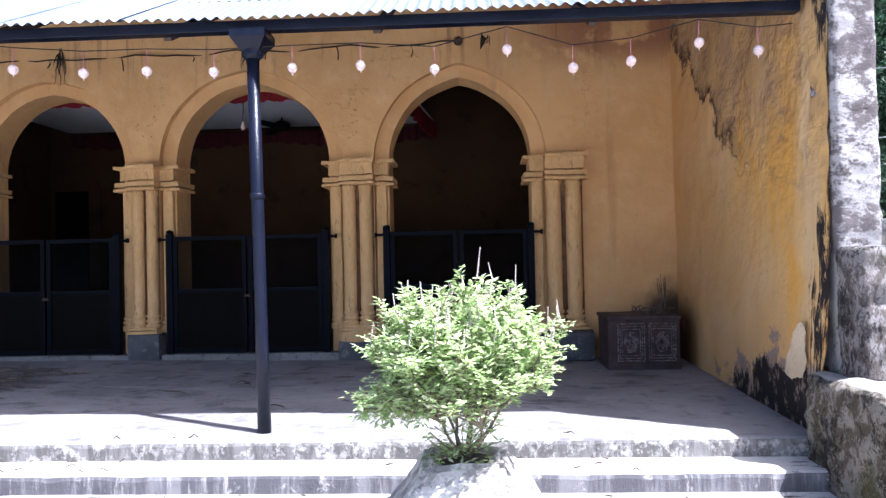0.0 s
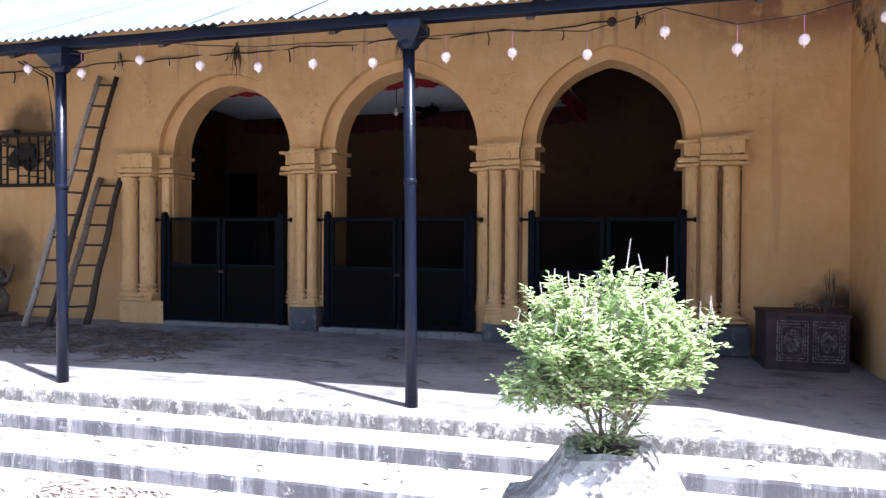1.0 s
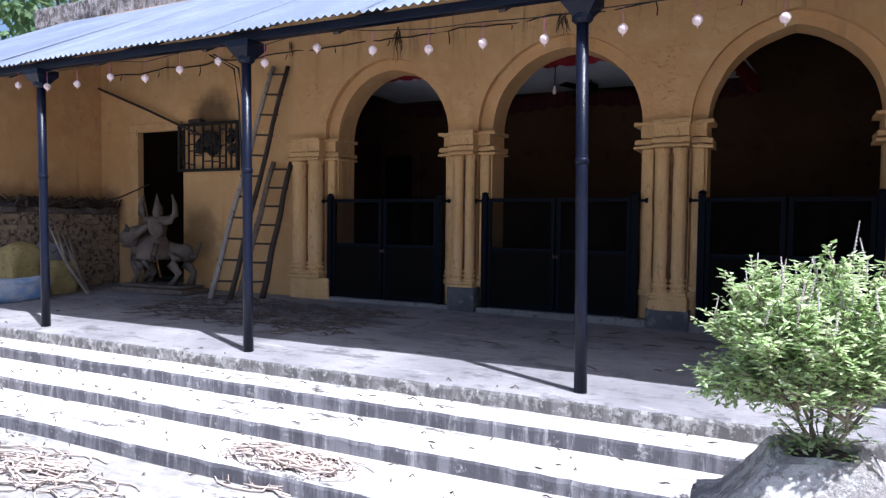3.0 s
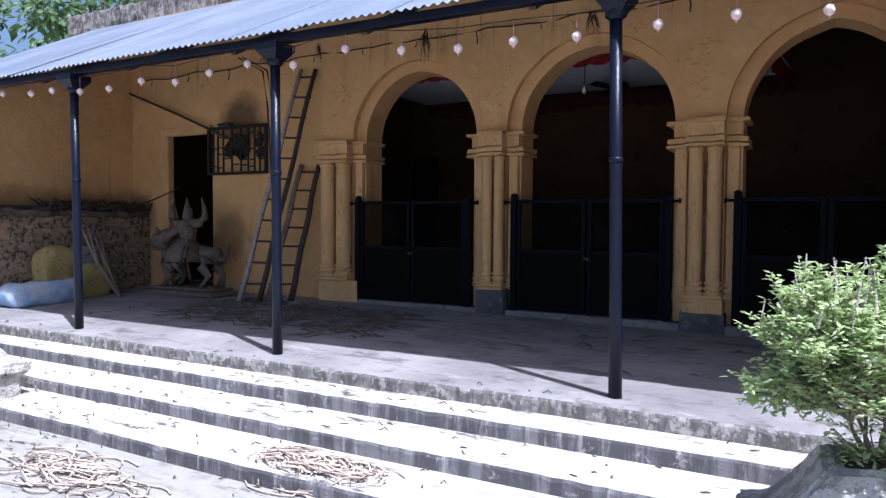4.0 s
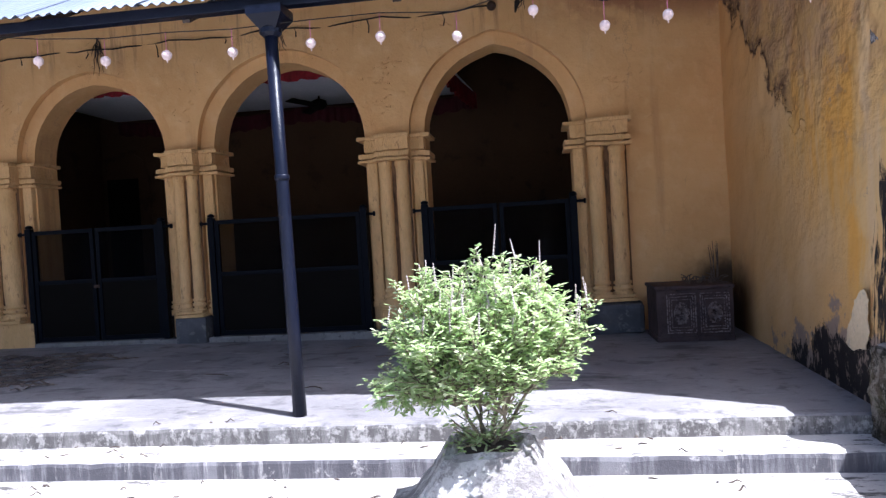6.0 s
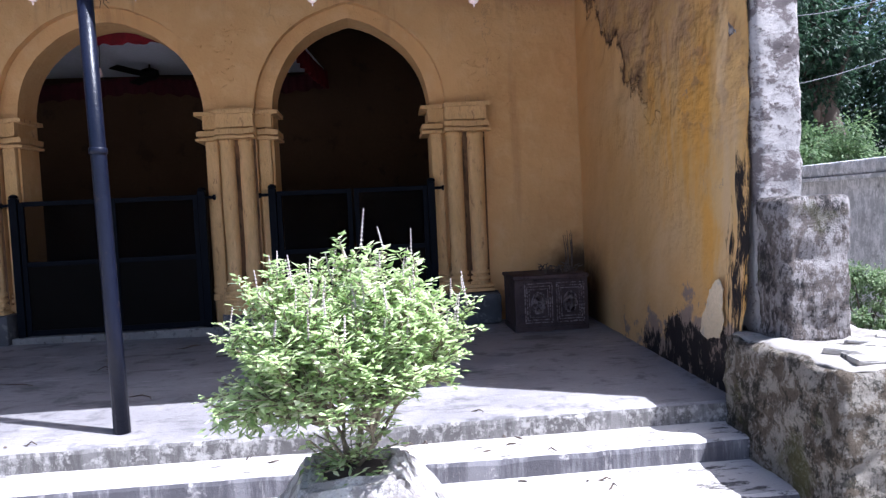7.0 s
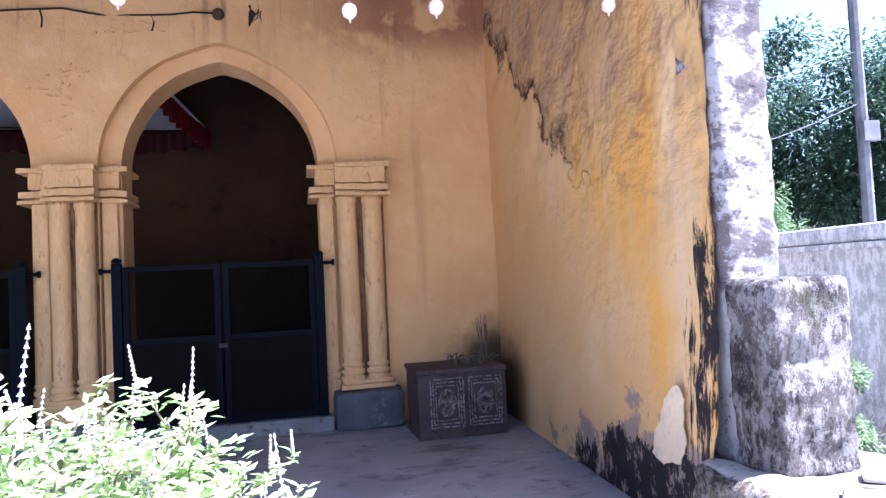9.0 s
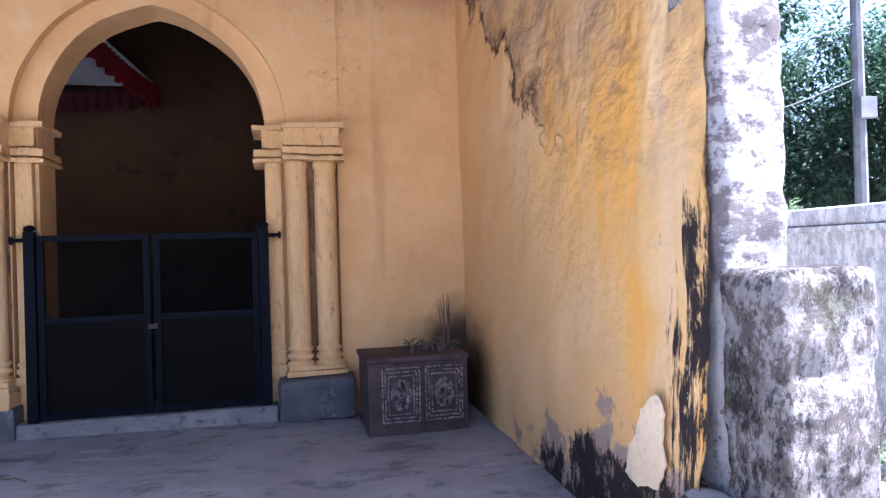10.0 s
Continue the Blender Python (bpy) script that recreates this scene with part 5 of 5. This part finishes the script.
# ---- litter, ropes and twigs on floor and steps ----
def litter(name, label, n, area, zf, size, m, seed, thick=0.006):
    rr = random.Random(seed)
    bm = bmesh.new()
    for _ in range(n):
        u, v = rr.random(), rr.random()
        x, y = area(u, v, rr)
        z = zf(y) + (lift(x, y) if y > EDGE[0][0] else 0) + thick
        a = rr.uniform(-0.7, 0.7) + (math.pi if rr.random() < 0.5 else 0)
        l = rr.uniform(*size)
        bend = rr.uniform(-0.5, 0.5) * l
        p, d, s = Vector((x, y, z)), Vector((math.cos(a), math.sin(a), 0)), Vector((-math.sin(a), math.cos(a), 0))
        tube(bm, [p, p + d * l * 0.35 + s * bend * 0.5 + Vector((0, 0, rr.uniform(0, 0.02))), p + d * l * 0.7 + s * bend * 0.6, p + d * l + s * bend * 0.2], [thick * 0.6, thick, thick, thick * 0.3], 4)
    ob = part(name, bm, m)
    return tagged(ob, label, "litter", kind="stuff")


def level(y):
    for e, z in EDGE:
        if y > e + 0.03:
            return z
    return GROUND_Z


litter("dry_leaf_litter", "dark dry leaf strips scattered on the veranda floor", 430, lambda u, v, r: (-9.2 + 3.0 * u, -1.9 + 1.4 * v - 0.3 * u), level, (0.10, 0.42), DRY, 3, 0.008)
litter("dry_leaf_litter", "sparse dry leaf strips on the veranda floor", 26, lambda u, v, r: (-12 + 9.5 * u, -2.6 + 2.2 * v), level, (0.08, 0.3), DRY, 4, 0.006)
litter("step_litter", "dry leaf bits scattered over the sunny steps", 520, lambda u, v, r: (-12 + 11 * u, -5.6 + 2.5 * v), level, (0.015, 0.075), DRY, 5, 0.005)


def rope_heap(cx, cy, r, n, seed):
    rr = random.Random(seed)
    bm = bmesh.new()
    for _ in range(n):
        a, q = rr.uniform(0, 6.28), rr.uniform(0.1, 1) * r
        c = Vector((cx + q * math.cos(a) * 1.5, cy + q * math.sin(a) * 0.5, 0))
        pts = []
        ph, rad = rr.uniform(0, 6.28), rr.uniform(0.06, 0.2)
        for i in range(9):
            b = ph + i * rr.uniform(0.4, 0.7)
            p = c + Vector((rad * math.cos(b) * 1.4, rad * 0.7 * math.sin(b), 0))
            pts.append(Vector((p.x, p.y, level(p.y) + 0.012 + 0.06 * max(0, 1 - q / r) * rr.random())))
        tube(bm, pts, 0.0065, 5)
    ob = part("rope_heap", bm, ROPE, smooth=True)
    tagged(ob, "tangled heap of straw rope on the steps", "rope", kind="stuff")


crack_path = [Vector((-3.13, -1.1, 0.004)), Vector((-3.08, -1.6, 0.004)), Vector((-3.07, -2.1, 0.004)), Vector((-3.02, -2.62, 0.004))]
rr = random.Random(15)
crack_path = [crack_path[i // 6].lerp(crack_path[i // 6 + 1], (i % 6) / 6) + Vector((rr.uniform(-0.02, 0.02), 0, 0)) for i in range(18)]
bm = bmesh.new()
prev = None
for p in crack_path:
    w = rr.uniform(0.004, 0.018)
    cur = [bm.verts.new(p + Vector((-w, 0, 0))), bm.verts.new(p + Vector((w, 0, 0)))]
    if prev:
        bm.faces.new((prev[0], prev[1], cur[1], cur[0]))
    prev = cur
tagged(part("floor_crack", bm, SOIL), "dark crack running across the veranda floor", "crack", kind="structure")
rope_heap(-4.95, -4.22, 0.27, 60, 7)
rope_heap(-6.4, -4.85, 0.5, 40, 8)


# ---- trees ----
def tree(label, x, y, h, r, seed, leaf, n_clump, leaves, size, base=GROUND_Z, low=0.35):
    rr = random.Random(seed)
    g = empty("tree", label, "tree", "trees beyond the walls", (x, y, base))
    bm = bmesh.new()
    top = Vector((rr.uniform(-0.1, 0.1) * r, rr.uniform(-0.1, 0.1) * r, h * 0.7))
    tube(bm, [(0, 0, 0), top * 0.35 + Vector((0.05 * h, 0, 0)), top * 0.7, top], [0.035 * h, 0.026 * h, 0.018 * h, 0.008 * h], 9)
    verts, faces = [], []
    for k in range(n_clump):
        a, q, v = rr.uniform(0, 6.28), math.sqrt(rr.random()), rr.uniform(low, 1.0)
        wide = r * math.sin(math.pi * min(1, max(0.12, (v - low + 0.12) / (1.22 - low)))) ** 0.6
        c = Vector((q * wide * math.cos(a), q * wide * math.sin(a), h * v))
        if k % 3 == 0:
            s = top * rr.uniform(0.4, 0.95)
            tube(bm, [s, (s + c) / 2 + Vector((0, 0, 0.04 * h)), c], [0.009 * h, 0.006 * h, 0.002 * h], 5)
        cr = r * rr.uniform(0.16, 0.34)
        for _ in range(leaves):
            o = Vector((rr.gauss(0, 1), rr.gauss(0, 1), rr.gauss(0, 0.7)))
            o = o.normalized() * cr * rr.random() ** 0.4
            d = (o.normalized() + Vector((rr.uniform(-0.8, 0.8), rr.uniform(-0.8, 0.8), rr.uniform(-1.0, 0.3)))).normalized()
            add_leaf(verts, faces, c + o, d, Vector((0, 0, 1)), size * rr.uniform(0.7, 1.4), size * rr.uniform(0.2, 0.34))
    part("trunk", bm, BARK, g, smooth=True)
    tagged(part("crown", from_lists("crown", verts, faces), leaf, g), "crown of small leaves", kind="stuff")


tree("tall dark green broadleaf tree behind the yard wall", 6.3, 9.0, 9.0, 3.0, 1, TREE_LEAF, 110, 260, 0.15)
tree("dark green broadleaf tree behind the yard wall", 12.5, 7.5, 6.5, 3.2, 2, TREE_LEAF, 100, 240, 0.16)
tree("dark spreading tree far behind the yard wall", 10.5, 14, 7.0, 4.2, 3, TREE_LEAF, 100, 240, 0.20)
tree("tall loose-crowned tree beyond the yard wall", 7.7, 7.4, 9.2, 1.6, 8, TREE_LEAF, 42, 200, 0.13, low=0.4)
tree("leafy tree beside the pole behind the wall", 15.5, 10.0, 6.0, 3.5, 4, TREE_LEAF, 90, 220, 0.18)
tree("tall tree with hanging branches by the house", 4.6, 6.5, 7.5, 2.2, 5, TREE_LEAF, 70, 220, 0.12, low=0.3)
tree("round light green shrub over the yard wall", 5.0, 3.4, 2.6, 0.95, 6, LIGHT_LEAF, 60, 240, 0.07, low=0.25)
tree("pale green weed bush before the yard wall", 1.72, -1.75, 0.95, 0.36, 7, WEED, 40, 200, 0.032, low=0.12)
for i, (x, y, h, r, m) in enumerate(((-17.5, 4.0, 8.0, 3.0, LIGHT_LEAF), (-21.5, 7.0, 9.5, 4.0, LIGHT_LEAF), (-13.8, 8.0, 8.0, 2.8, TREE_LEAF), (-25, 2.0, 8.5, 3.5, TREE_LEAF), (-9.5, 11.0, 9.0, 3.2, LIGHT_LEAF))):
    tree("leafy green tree behind the veranda roof", x, y, h, r, 30 + i, m, 60, 90, 0.26)

bm = bmesh.new()
rr = random.Random(77)
for _ in range(60):
    p = Vector((rr.uniform(1.3, 2.9), rr.uniform(-2.4, -0.4), GROUND_Z + 0.02))
    q = p + Vector((rr.uniform(-0.6, 0.6), rr.uniform(-0.5, 0.5), rr.uniform(0.05, 0.5)))
    tube(bm, [p, (p + q) / 2 + Vector((rr.uniform(-0.1, 0.1), 0, 0.06)), q], [0.014, 0.010, 0.004], 5)
tagged(part("dry_branches", bm, WOOD_PALE), "pale dry branches piled in the yard", "branches", kind="stuff")


rr = random.Random(51)
bm = bmesh.new()
for _ in range(170):
    a = Vector((rr.uniform(-12.12, -11.68), rr.uniform(-1.7, -0.05), 1.255))
    b = a + Vector((rr.uniform(-0.1, 0.12), rr.uniform(-0.28, 0.28), rr.uniform(0.0, 0.17)))
    tube(bm, [a, (a + b) / 2 + Vector((0, 0, 0.03)), b], [0.02, 0.016, 0.008], 5)
tagged(part("twig_heap", bm, WOOD_DARK), "dark heap of twigs on the low wall", "twigs", kind="stuff")


# ---- bricks of the low wall, last ----
low_wall = empty("low_brick_wall", "low ruined brick wall with crumbling plaster", "wall", at=(-12.13, 0, 0))
part("core", noisy(boxed(-0.015, 0.40, -2.4, -0.02, 0.0, 1.16), 0.02, 6, 12), MORTAR, low_wall, "crumbling tan plaster and mortar")
bm = noisy(boxed(-0.02, 0.45, -2.42, -0.02, 1.15, 1.25, 0.02), 0.06, 5, 12)
part("cap_rubble", bm, DRY, low_wall, "dark rubble along the top")
meshes = []
for k in range(4):
    me = mesh_of(noisy(boxed(0, 0.05, -0.105, 0.105, -0.03, 0.03, 0.006), 0.008, 12 + k), "brick")
    me.materials.append(BRICK)
    meshes.append(me)
rr = random.Random(9)
for j in range(15):
    for i in range(11):
        y = -0.16 - 0.225 * i - (0.11 if j % 2 else 0)
        if y < -2.35 or rr.random() < 0.62:
            continue
        ob = part("brick", meshes[rr.randrange(4)], BRICK, low_wall)
        ob.location = (0.365 + rr.uniform(-0.015, 0.02), y, 0.05 + 0.076 * j)
        ob.rotation_euler = (rr.uniform(-0.03, 0.03), 0, rr.uniform(-0.05, 0.05))
for i in range(7):
    ob = part("broken_plank", boxed(-0.35, 0.35, -0.03, 0.03, 0, 0.04, 0.006), WOOD_DARK)
    ob.location = (-11.9, -0.35 - 0.3 * i, 1.255 + 0.012 * i % 0.03)
    ob.rotation_euler = (0, 0, 1.2 + 0.3 * math.sin(i * 2.3))
    tagged(ob, "dark broken plank lying on the low wall", "plank", "planks on the low wall")
